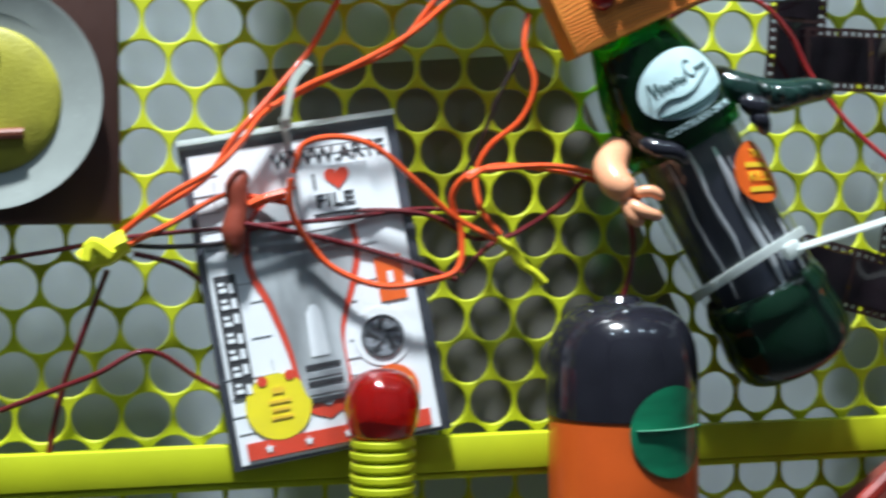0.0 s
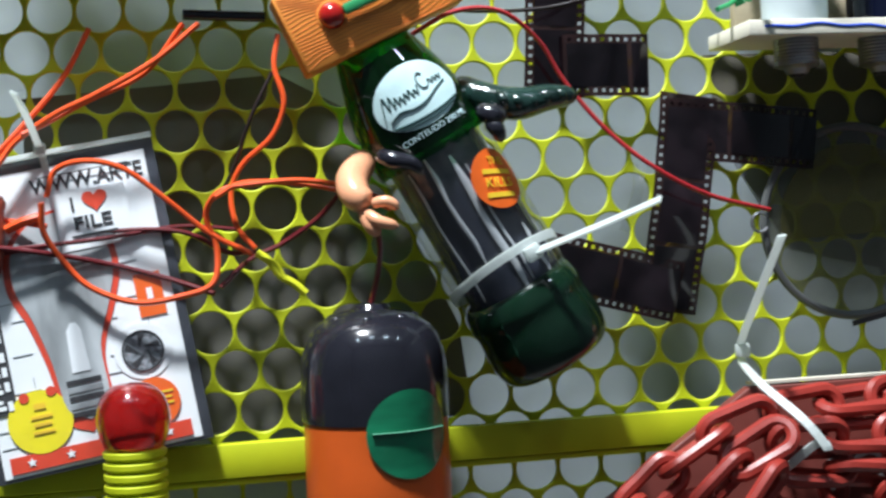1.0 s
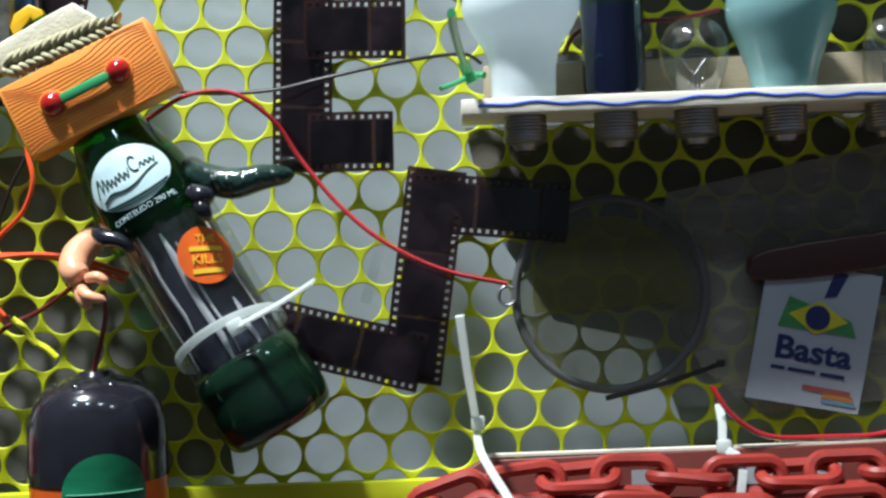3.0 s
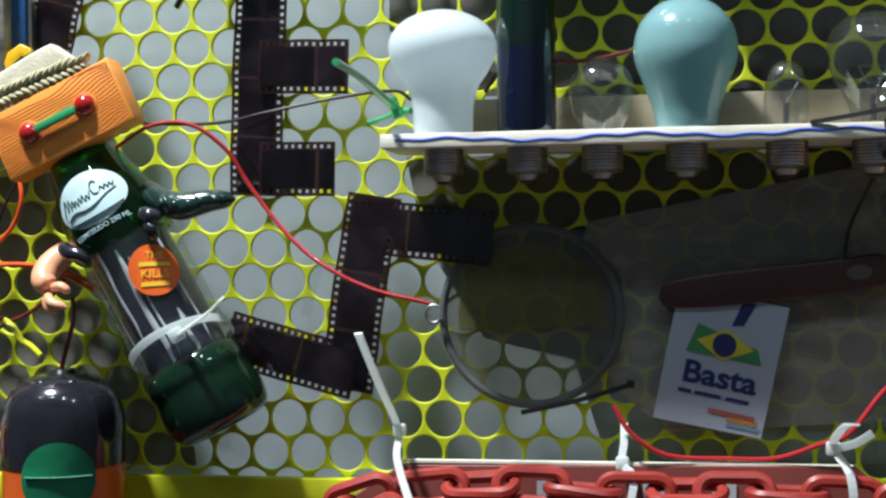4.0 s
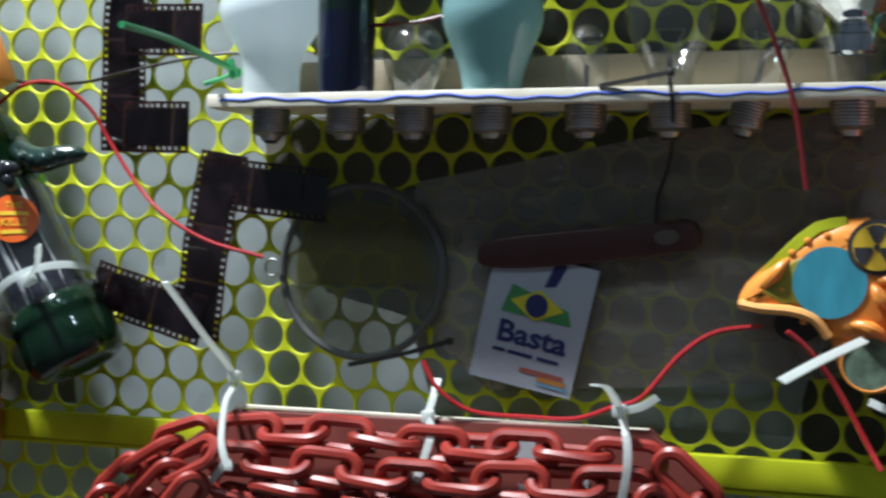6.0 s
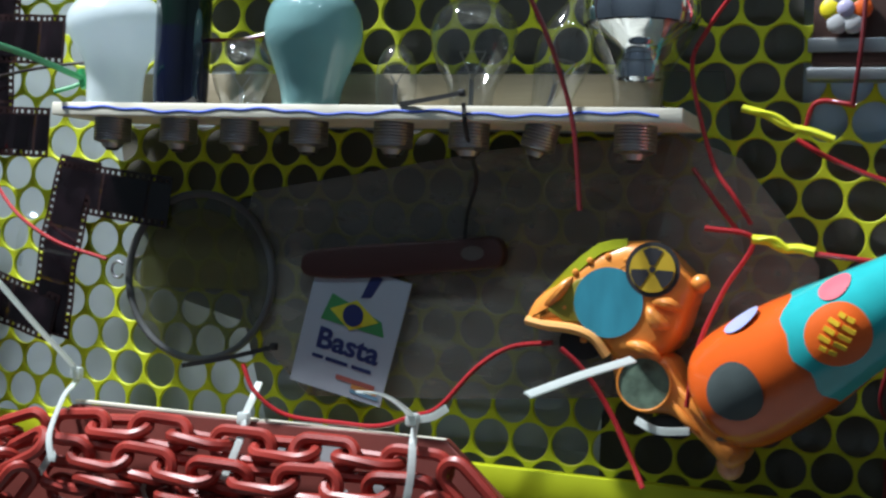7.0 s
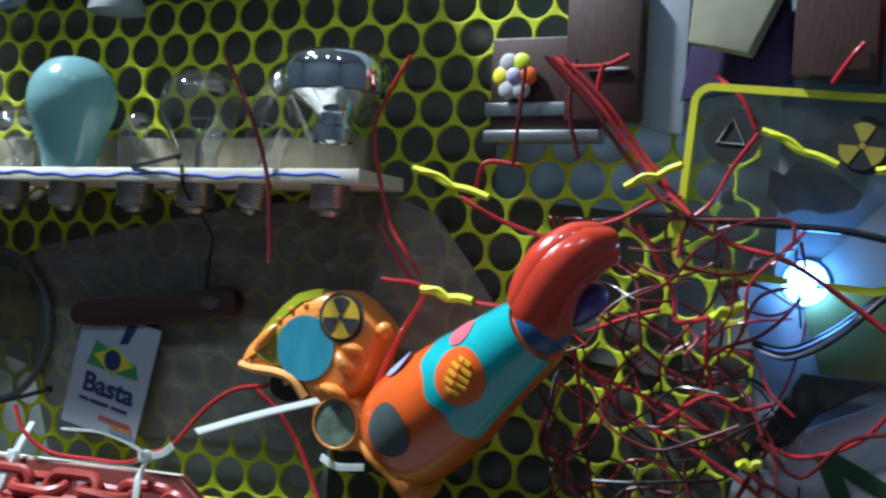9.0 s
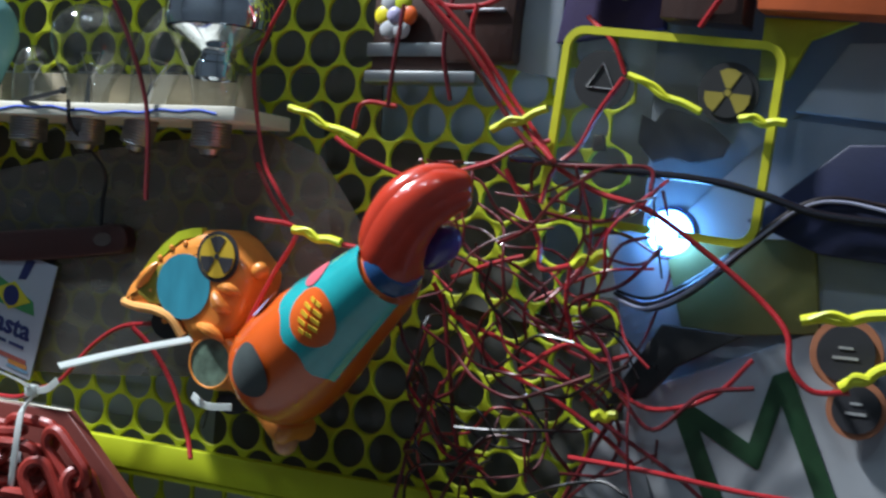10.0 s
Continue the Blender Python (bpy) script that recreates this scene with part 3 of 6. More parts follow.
def green_clip():
    o = Vector((-0.0190, -0.0350, 1.4120))
    t = thing("plastic_twig", Matrix.Translation(o), "small green plastic twig tied at the shelf end", "twig")
    for pts, r in (
        ([(-0.0295, -0.156, 1.4246), (-0.028, -0.100, 1.423), (-0.0210, -0.0350, 1.4130), (-0.0120, -0.0350, 1.4110)], 0.0022),
        ([(-0.0200, -0.0340, 1.4120), (-0.0270, -0.0400, 1.4070), (-0.0370, -0.0460, 1.4030)], 0.0015),
        ([(-0.0240, -0.0360, 1.4190), (-0.0190, -0.0360, 1.4070)], 0.0032),
    ):
        part("stem", tube(bmesh.new(), [p - o for p in glide(pts, 4)], r, 8), M_GBAR, t)


green_clip()

# ---- the green bottle figure ----
def bottle_r(h):
    for (h0, r0), (h1, r1) in zip(BOT, BOT[1:]):
        if h0 <= h <= h1:
            return r0 + (r1 - r0) * (h - h0) / (h1 - h0)
    return BOT[-1][1]


BOT = [(0.0, 0.030), (0.140, 0.0325), (0.160, 0.0315), (0.175, 0.0285), (0.195, 0.022), (0.215, 0.0155), (0.240, 0.0125), (0.275, 0.0125)]


def bottle_figure():
    t = thing("bottle", face(-0.1326, 1.2149, -0.034, 29), "green glass bottle figure with a navy sleeve and vinyl arms", "bottle")
    part("base_cup", lathe(bmesh.new(), round_prof([(0.0, 0.007), (0.016, 0.004), (0.0245, 0.0), (0.0305, 0.003), (0.0332, 0.010), (0.0336, 0.020), (0.0326, 0.031), (0.0334, 0.038), (0.0318, 0.0455), (0.0295, 0.0490)], 5), 56), M_DGREEN, t, "dark green glass foot")
    part("inner_tube", lathe(bmesh.new(), [(0.0, 0.043), (0.0262, 0.043), (0.0268, 0.060), (0.0268, 0.134), (0.0, 0.136)], 40), M_NAVY, t, "navy plastic core")
    bm = lathe(bmesh.new(), [(0.0306, 0.040), (0.0309, 0.055), (0.0311, 0.072), (0.0313, 0.095), (0.0314, 0.115), (0.0315, 0.136)], 120)
    for v in bm.verts:
        a = math.atan2(v.co.x, v.co.z)
        k = 1 + 0.010 * math.sin(11 * a + 0.6 * math.sin(v.co.y * 60)) + 0.006 * math.sin(23 * a + v.co.y * 40)
        v.co.x, v.co.z = v.co.x * k, v.co.z * k
    part("sleeve", bm, M_SLEEVE, t, "clear shiny pleated plastic sleeve")
    # pale strips painted in as the reflections that run along the sleeve's creases
    for a, w, lo, hi in ((0.02, 0.0021, 0.046, 0.128), (0.20, 0.0008, 0.050, 0.120), (-0.42, 0.0014, 0.070, 0.133), (-0.85, 0.0009, 0.052, 0.130), (0.62, 0.0015, 0.046, 0.078), (1.0, 0.0009, 0.050, 0.134)):
        line = [(0.0284 * math.sin(a + 0.03 * math.sin(9 * f)), lo + (hi - lo) * f, 0.0284 * math.cos(a + 0.03 * math.sin(9 * f))) for f in (0, 0.2, 0.4, 0.6, 0.8, 1.0)]
        grow = [w * k for k in (0.35, 0.9, 1.0, 0.75, 1.0, 0.3)]
        bm = sweep(bmesh.new(), line, [(math.cos(2 * math.pi * q / 8), 0.35 * math.sin(2 * math.pi * q / 8)) for q in range(8)], up=(math.sin(a), 0, math.cos(a)), grow=grow)
        part("sleeve_highlight", bm, M_STREAK, t, "pale painted highlight along a crease of clear plastic")
    part("neck", lathe(bmesh.new(), round_prof([(0.0318, 0.133), (0.0325, 0.141), (0.0315, 0.160), (0.0285, 0.175), (0.0220, 0.195), (0.0155, 0.215), (0.0125, 0.240), (0.0125, 0.270)], 4), 48), M_NECK, t, "bright green bottle glass")
    part("neck_lining", lathe(bmesh.new(), [(0.0, 0.136), (0.0285, 0.137), (0.0275, 0.158), (0.0190, 0.190), (0.0, 0.192)], 32), M_DGREEN, t)
    lab = part("label", patch(bmesh.new(), bottle_r, 0.164, 0.08, 0.0172, 0.82), M_LABEL, t, "pale oval printed label")
    for h, w, r in ((0.1515, 0.60, 0.0006), (0.1495, 0.52, 0.0004)):
        line = [((bottle_r(h) + 0.0010) * math.sin(0.08 + w * (k / 10 - 1)), h + 0.002 * ((k / 10 - 1) ** 2), (bottle_r(h) + 0.0010) * math.cos(0.08 + w * (k / 10 - 1))) for k in range(21)]
        part("printed_line", tube(bmesh.new(), line, r, 6), M_LDARK, lab)
    wave = [(-0.52 + 0.055 * k, (0.16 + 0.05 * math.sin(k * 1.9)) * (1 if k % 2 else -0.6)) for k in range(12)]
    tail = [(0.34 + 0.06 * k, 0.08 + 0.10 * (1 if k % 2 else -0.7)) for k in range(8)]
    strokes = (
        [(-0.86, -0.30), (-0.72, 0.40), (-0.66, -0.10), (-0.58, 0.34), (-0.54, -0.10)], wave,
        [(0.34, 0.44), (0.24, 0.54), (0.14, 0.30), (0.18, 0.00), (0.30, -0.04)], tail,
        [(-0.78, -0.52), (-0.50, -0.36), (-0.20, -0.48), (0.10, -0.44), (0.45, -0.22), (0.76, -0.10)],
    )
    for stroke in strokes:
        spots = [(0.08 + 0.78 * u, 0.1650 + 0.0150 * v) for u, v in stroke]
        line = [((bottle_r(h) + 0.0010) * math.sin(a), h, (bottle_r(h) + 0.0010) * math.cos(a)) for a, h in spots]
        part("printed_stroke", tube(bmesh.new(), glide(line, 5), 0.00042, 5), M_LDARK, lab, "dark curling script stroke")
    words("CONTEUDO 290 ML", 0.0044, M_LABEL, t, 0, 0.1440, 0.0008, 0, (bottle_r(0.144), 0.06), depth=0.0003)
    st = part("sticker", patch(bmesh.new(), lambda h: 0.0318, 0.1050, 0.56, 0.0165, 0.50), M_ORANGE, t, "round orange sticker with yellow words")
    lean = radians(-24)
    for v, text, size in ((0.0090, "THE", 0.0062), (-0.0028, "KILLS", 0.0074)):
        words(text, size, M_YINK, st, -v * math.sin(lean), 0.1050 + v * math.cos(lean), 0.0006, -24, (0.0324, 0.56))
    for v, w in ((0.0034, 0.019), (-0.0092, 0.017)):
        bm = box(bmesh.new(), -w / 2, w / 2, -0.0013, 0.0013, 0, 0.0003)
        bmesh.ops.subdivide_edges(bm, edges=[e for e in bm.edges if abs(e.verts[0].co.x - e.verts[1].co.x) > 0.001], cuts=6)
        for q in bm.verts:
            x, y = q.co.x * math.cos(lean) - q.co.y * math.sin(lean) - v * math.sin(lean), q.co.x * math.sin(lean) + q.co.y * math.cos(lean) + v * math.cos(lean)
            a, r = 0.56 + x / 0.0324, 0.0326 + q.co.z
            q.co = (r * math.sin(a), 0.1050 + y, r * math.cos(a))
        part("print_bar", bm, M_YINK, st, smooth=False)
    # arms
    inv = t.matrix_world.inverted()
    def limb(name, pts, radii, material, label):
        return part(name, taper(bmesh.new(), [inv @ Vector(p) for p in pts], radii), material, t, label)
    limb("arm", [(-0.2330, -0.0360, 1.3310), (-0.2430, -0.0480, 1.3180), (-0.2430, -0.0580, 1.3090), (-0.2360, -0.0620, 1.3040)], [0.0075, 0.0088, 0.0080, 0.0062], M_SKIN, "peach vinyl doll arm")
    hand = [([(-0.2360, -0.0620, 1.3040), (-0.2280, -0.0660, 1.3050), (-0.2220, -0.0660, 1.3010)], 0.0030), ([(-0.2390, -0.0620, 1.3000), (-0.2330, -0.0680, 1.2950), (-0.2230, -0.0680, 1.2920)], 0.0032), ([(-0.2400, -0.0600, 1.3020), (-0.2370, -0.0640, 1.2930), (-0.2320, -0.0640, 1.2880)], 0.0036)]
    for pts, r in hand:
        limb("finger", pts, [r, r, r * 0.8], M_SKIN, "peach vinyl doll finger")
    limb("arm", [(-0.1850, -0.0340, 1.3670), (-0.1720, -0.0460, 1.3590), (-0.1550, -0.0520, 1.3540), (-0.1370, -0.0520, 1.3570), (-0.1200, -0.0500, 1.3580)], [0.0075, 0.0082, 0.0090, 0.0072, 0.0046], M_DARM, "dark green vinyl doll arm")
    for k, (x, z) in enumerate(((-0.1640, 1.3555), (-0.1560, 1.3545), (-0.1475, 1.3550), (-0.1400, 1.3565), (-0.1310, 1.3575))):
        limb("arm_fold", [(x - 0.002, -0.0555, z + 0.0058 - 0.0006 * k), (x + 0.0005, -0.0605 + 0.0008 * k, z), (x + 0.003, -0.0560, z - 0.0060 + 0.0006 * k)], [0.0016, 0.0026, 0.0014], M_DARM, "creased dark green vinyl")
    limb("shoulder_knot", [(-0.1780, -0.0600, 1.3520), (-0.1700, -0.0640, 1.3470), (-0.1640, -0.0600, 1.3490)], [0.004, 0.0062, 0.004], M_BLACK, "black tape knot")
    limb("shoulder_knot", [(-0.2310, -0.0580, 1.3300), (-0.2240, -0.0640, 1.3260), (-0.2150, -0.0660, 1.3240), (-0.2080, -0.0650, 1.3180)], [0.0035, 0.0050, 0.0042, 0.0025], M_BLACK, "black tape knot")
    limb("shoulder_knot", [(-0.1730, -0.0620, 1.3440), (-0.1690, -0.0660, 1.3400), (-0.1660, -0.0640, 1.3330)], [0.0035, 0.0045, 0.0028], M_BLACK, "black tape knot")


bottle_figure()

# tie round the bottle
def band(bm, h, r, tiltx):
    return [(r * math.cos(2 * math.pi * k / 48), h + tiltx * math.sin(2 * math.pi * k / 48), r * math.sin(2 * math.pi * k / 48)) for k in range(48)]


def bottle_tie():
    t = thing("cable_tie", face(-0.1326, 1.2149, -0.034, 29), "white nylon cable tie round the bottle with its long tail", "cable tie", "cable ties")
    ring = sweep(bmesh.new(), band(None, 0.0595, 0.0330, 0.009), [(-0.0006, -0.0025), (0.0006, -0.0025), (0.0006, 0.0025), (-0.0006, 0.0025)], closed=True, up=(0, 1, 0))
    part("strap", ring, M_NYLON, t, smooth=False)
    inv = t.matrix_world.inverted()
    a, b, c = (inv @ Vector(p) for p in ((-0.1530, -0.0660, 1.2750), (-0.124, -0.098, 1.288), (-0.1036, -0.1265, 1.2985)))
    part("tail", sweep(bmesh.new(), glide([a, b, c], 5), [(-0.0021, -0.0006), (0.0021, -0.0006), (0.0021, 0.0006), (-0.0021, 0.0006)], up=(0, 0.8, 0.6)), M_NYLON, t, smooth=False)
    part("head", box(bmesh.new(), a.x - 0.0045, a.x + 0.0045, a.y - 0.004, a.y + 0.004, a.z - 0.003, a.z + 0.0035, 0.0012), M_NYLON, t)


bottle_tie()


def orange_block():
    t = thing("wooden_block", face(-0.2315, 1.4092, -0.050, 24.5), "orange stained wooden block with two red balls set in it", "block")
    w, h, d = 0.0455, 0.0215, 0.010
    bm = box(bmesh.new(), -w, w, -h, h, -d, d, 0.0014)
    part("body", bm, M_OWOOD, t)
    m_grain = mat("dark_orange_grain", (0.72, 0.20, 0.03), 0.5, var=0.2)
    for k in range(20):
        y0 = -h + 0.0022 + k * 0.00196
        pts = [(-w + 0.002 + 0.0087 * i, max(-h + 0.0016, min(h - 0.0016, y0 + 0.0024 * math.sin(i * 0.62 + 0.13 * k) + 0.0010 * math.sin(i * 1.4 + 0.5 * k))), d - 0.00012) for i in range(11)]
        part("grain_line", tube(bmesh.new(), glide(pts, 3), 0.00034, 5), m_grain, t)
    for x, y in ((-0.021, 0.0005), (0.0195, 0.0005)):
        part("socket_ring", tube(bmesh.new(), [(x + 0.0074 * math.cos(a * math.pi / 12), y + 0.0074 * math.sin(a * math.pi / 12), d) for a in range(24)], 0.0007, 6, True), M_OWOOD, t)
        part("ball", ball(bmesh.new(), x, y, d - 0.001, 0.0072), M_REDBALL, t, "glossy red ball")
    bm = box(bmesh.new(), -0.015, 0.014, -0.0028, 0.0028, d + 0.002, d + 0.0055, 0.0012)
    part("bar", bm, M_GBAR, t, "green plastic bar")


orange_block()


def rope_and_stone():
    """A flat straw braid along the top of the orange block, a pale block behind it."""
    m = face(-0.2440, 1.4345, -0.052, 20)
    bm, dice = bmesh.new(), random.Random(7)
    for k in range(15):
        for side in (-1, 1):
            x = -0.034 + 0.0046 * k + (0.0022 if side > 0 else 0)
            size = 1.0 if k < 12 else 0.75
            turn = Matrix.Translation((x, 0.0034 * side * size, 0.004 + 0.001 * dice.random())) @ Matrix.Rotation(radians(38 * side + dice.uniform(-9, 9)), 4, "Z")
            bmesh.ops.create_uvsphere(bm, u_segments=12, v_segments=8, radius=1, matrix=turn @ Matrix.Diagonal((0.0052 * size, 0.0024 * size, 0.0042, 1)))
    solo("rope", bm, M_ROPE, m, "flat braided straw rope lying on the orange block", "rope")
    bm = slab(bmesh.new(), [(-0.040, -0.006), (0.018, -0.006), (0.022, 0.002), (0.012, 0.016), (-0.004, 0.0145), (-0.040, 0.010)], -0.010, 0.004, 0.002)
    bmesh.ops.subdivide_edges(bm, edges=bm.edges, cuts=1, use_grid_fill=True)
    for v in bm.verts:
        v.co += Vector((0, 0, 0.0012)) * noise.noise(v.co * 90)
    solo("stone", bm, M_STONE, m @ Matrix.Translation((0, 0.005, -0.002)), "pale cream stone block behind the straw rope", "stone")


rope_and_stone()


def capsule():
    t = thing("capsule", face(-0.2365, 1.115, -0.045), "black and orange plastic capsule with a green foil disc", "capsule")
    part("upper_shell", lathe(bmesh.new(), round_prof([(0.0385, 0.078), (0.0385, 0.098), (0.0368, 0.113), (0.0315, 0.1245), (0.0215, 0.1320), (0.0100, 0.1350), (0.0, 0.1355)], 6), 56), M_BLACK, t, "glossy black half shell")
    part("lower_shell", lathe(bmesh.new(), round_prof([(0.0, 0.0), (0.022, 0.001), (0.034, 0.010), (0.0378, 0.030), (0.0378, 0.0778)], 5), 56), M_OPL, t, "orange plastic half shell")
    part("foil_disc", patch(bmesh.new(), lambda h: 0.0388, 0.073, 0.34, 0.0225, 0.60), M_GDISC, t, "crinkled green foil disc")
    part("foil_seam", sweep(bmesh.new(), [(0.0398 * math.sin(0.34 + 0.52 * (k / 8 - 1)), 0.0745, 0.0398 * math.cos(0.34 + 0.52 * (k / 8 - 1))) for k in range(17)], [(-0.0013, 0), (0, 0.0003), (0.0013, 0), (0, -0.0003)], up=(0, 1, 0)), mat("pale_green_strip", (0.10, 0.30, 0.20), 0.25, coat=0.4), t)
    for a in range(7):
        an = a * 0.9
        part("top_dent", ball(bmesh.new(), 0.021 * math.cos(an), 0.1300, 0.021 * math.sin(an), 0.0042, 1, 0.6, 1, 14), M_BLACK, t)
    part("top_knob", lathe(bmesh.new(), [(0.011, 0.1345), (0.0090, 0.1372), (0.004, 0.1382), (0, 0.1385)], 24), M_BLACK, t)


capsule()


def red_lamp():
    t = thing("light_bulb", face(-0.3605, 1.140, -0.045), "small red lamp bulb with a yellow screw neck", "light bulb")
    part("glass", lathe(bmesh.new(), round_prof([(0.0120, 0.043), (0.0165, 0.050), (0.0188, 0.061), (0.0160, 0.072), (0.0090, 0.078), (0.0, 0.0795)], 5), 40), M_REDGL, t, "red glossy glass")
    prof, h = [(0.0, 0.0), (0.012, 0.001)], 0.002
    while h < 0.042:
        prof += [(0.0160, h + 0.0012), (0.0160, h + 0.0036), (0.0140, h + 0.0050)]
        h += 0.0056
    prof += [(0.0150, 0.0445), (0.0, 0.0450)]
    part("screw_neck", lathe(bmesh.new(), prof, 36), M_YEL, t, "yellow ribbed screw neck")


red_lamp()

# ---- printed bulb packet ----
def film_sheet(w, h, z):
    """A thin creased sheet."""
    bm = bmesh.new()
    g = [[bm.verts.new((-w + 2 * w * i / 18, -h + 2 * h * j / 26, z + 0.0012 * noise.noise(Vector((i * 0.31, j * 0.27, 3.0))))) for i in range(19)] for j in range(27)]
    for a, b in zip(g, g[1:]):
        for i in range(18):
            bm.faces.new((a[i], a[i + 1], b[i + 1], b[i]))
    return bm


def packet():
    W, H = 0.112, 0.166
    t = thing("packet", face(-0.3885, 1.258, -0.012, 9.0) @ Matrix.Rotation(radians(-6), 4, "X"), "clear plastic packet with a printed light bulb card inside", "packet")
    w, h = W / 2, H / 2
    part("sleeve_back", box(bmesh.new(), -w, w, -h, h, 0.0, 0.0012, 0.0004), M_SLV, t, "grey shiny plastic sleeve")
    card = part("card", box(bmesh.new(), -w + 0.004, w - 0.0055, -h + 0.002, h - 0.007, 0.0014, 0.0024, 0.0003), M_PRINT, t, "white card printed with a grey bulb", smooth=False)
    z = 0.0026
    outline = [(-0.004, -0.066), (-0.016, -0.058), (-0.020, -0.030), (-0.026, -0.005), (-0.033, 0.015), (-0.030, 0.036), (-0.015, 0.050), (0.006, 0.052), (0.022, 0.040), (0.026, 0.018), (0.020, -0.002), (0.010, -0.026), (0.009, -0.056)]
    line = glide([(x, y, 0) for x, y in outline + outline[:1]], 5)[:-1]
    part("bulb_outline", slab(bmesh.new(), [(v.x, v.y) for v in line], z, z + 0.0003), M_RINK, card, smooth=False)
    part("bulb_print", slab(bmesh.new(), [(v.x * 0.88 - 0.0002, v.y * 0.93 + 0.002) for v in line], z + 0.0005, z + 0.0008), M_CBULB, card, smooth=False)
    part("filament_print", slab(bmesh.new(), [(-0.0085, -0.034), (0.001, -0.034), (0.000, -0.012), (-0.002, -0.008), (-0.005, -0.008), (-0.0075, -0.012)], z + 0.0010, z + 0.0012), M_PRINT, card, smooth=False)
    for k in range(5):
        part("thread_print", box(bmesh.new(), -0.0125, 0.0055, -0.057 + 0.0042 * k, -0.0545 + 0.0042 * k, z + 0.0010, z + 0.0013), M_GINK if k % 2 else M_INK, card, smooth=False)
    words("WWW.ARTE", 0.0112, M_INK, card, 0.0185, 0.0660, z, 0, squeeze=0.92, bold=0.00022)
    part("white_tag", box(bmesh.new(), -0.001, 0.037, 0.029, 0.0605, z + 0.0009, z + 0.0012), M_PRINT, card, smooth=False)
    words("I", 0.0105, M_INK, card, 0.0085, 0.0530, z + 0.0015, bold=0.0002)
    words("FILE", 0.0095, M_INK, card, 0.0175, 0.0425, z + 0.0015, squeeze=1.25, bold=0.00022)
    heart = [(0.0065 * math.sin(a * math.pi / 16) ** 3, 0.0004 * (13 * math.cos(a * math.pi / 16) - 5 * math.cos(2 * a * math.pi / 16) - 2 * math.cos(3 * a * math.pi / 16) - math.cos(4 * a * math.pi / 16))) for a in range(32)]
    part("heart", slab(bmesh.new(), [(x + 0.0205, y + 0.0540) for x, y in heart], z + 0.0014, z + 0.0017), M_RINK, card, smooth=False)
    bars("print_bar", [(0.0175, 0.0360, 0.024, 0.0012), (0.0175, 0.0335, 0.020, 0.0010), (0.017, 0.0705, 0.048, 0.0006)], M_INK, card, z + 0.0014)
    dice = random.Random(11)
    for k in range(15):
        y = -0.066 + 0.0093 * k
        for x0 in (-0.046, -0.030, 0.014, 0.030):
            if dice.random() < 0.8 and not (abs(x0 - 0.014) < 0.001 and y > 0.025):
                x = x0 + dice.uniform(-0.003, 0.004)
                bars("brick_line", [(x, y + dice.uniform(-0.0006, 0.0006), dice.uniform(0.007, 0.015), 0.00045)], M_GINK, card, z - 0.0001)
                if dice.random() < 0.45:
                    bars("brick_line", [(x + 0.004, y + 0.0035, 0.00045, 0.0055)], M_GINK, card, z - 0.0001)
    part("black_panel", box(bmesh.new(), -0.050, -0.039, -0.048, 0.014, z + 0.0002, z + 0.0006), M_INK, card, smooth=False)
    for k in range(7):
        y = 0.008 - 0.0085 * k
        bars("panel_mark", [(-0.0468 + 0.0003 * (k % 2), y + 0.0018, 0.0030, 0.0018), (-0.0462, y - 0.0014, 0.0040, 0.0022), (-0.0418, y + 0.0008 * (k % 3 - 1), 0.0026, 0.0050)], M_PRINT, card, z + 0.0008)
    part("orange_tab", box(bmesh.new(), 0.0315, 0.0455, -0.013, 0.010, z, z + 0.0005), M_ORANGE, card, smooth=False)
    bars("tab_mark", [(0.0385, -0.001, 0.003, 0.006)], M_PRINT, card, z + 0.0007)
    part("white_disc", slab(bmesh.new(), ring_pts(0.029, -0.030, 0.0150), z, z + 0.0003), M_PRINT, card, smooth=False)
    part("grey_seal", slab(bmesh.new(), ring_pts(0.029, -0.030, 0.0112, 22, 0.0106), z + 0.0005, z + 0.0008), mat("engraved_ink", (0.24, 0.26, 0.29), 0.5, var=0.75, scale=330), card, smooth=False)
    for k in range(5):
        a = radians(72 * k + 20)
        part("seal_ray", slab(bmesh.new(), [(0.029 + 0.0095 * math.cos(a - 0.3), -0.030 + 0.0095 * math.sin(a - 0.3)), (0.029 + 0.0095 * math.cos(a + 0.1), -0.030 + 0.0095 * math.sin(a + 0.1)), (0.029 + 0.002 * math.cos(a + 1), -0.030 + 0.002 * math.sin(a + 1))], z + 0.0009, z + 0.0011), M_INK, card, smooth=False)
    part("seal_ring", tube(bmesh.new(), [(x, y, z + 0.001) for x, y in ring_pts(0.029, -0.030, 0.0105)], 0.0004, 6, True), M_INK, card)
    part("orange_disc", slab(bmesh.new(), ring_pts(0.030, -0.058, 0.0130), z + 0.0004, z + 0.0008), M_ORANGE, card, smooth=False)
    bars("disc_mark", [(0.034, -0.0535, 0.012, 0.0012), (0.034, -0.0565, 0.010, 0.0012), (0.034, -0.0595, 0.011, 0.0012)], M_YINK, card, z + 0.001)
    part("yellow_disc", slab(bmesh.new(), ring_pts(-0.029, -0.055, 0.0165), z + 0.0003, z + 0.0007), M_YDISC, card, smooth=False)
    bars("disc_mark", [(-0.028, -0.047, 0.006, 0.003), (-0.028, -0.0525, 0.011, 0.0016), (-0.028, -0.0565, 0.009, 0.0016), (-0.028, -0.0605, 0.011, 0.0014)], M_YINK, card, z + 0.001)
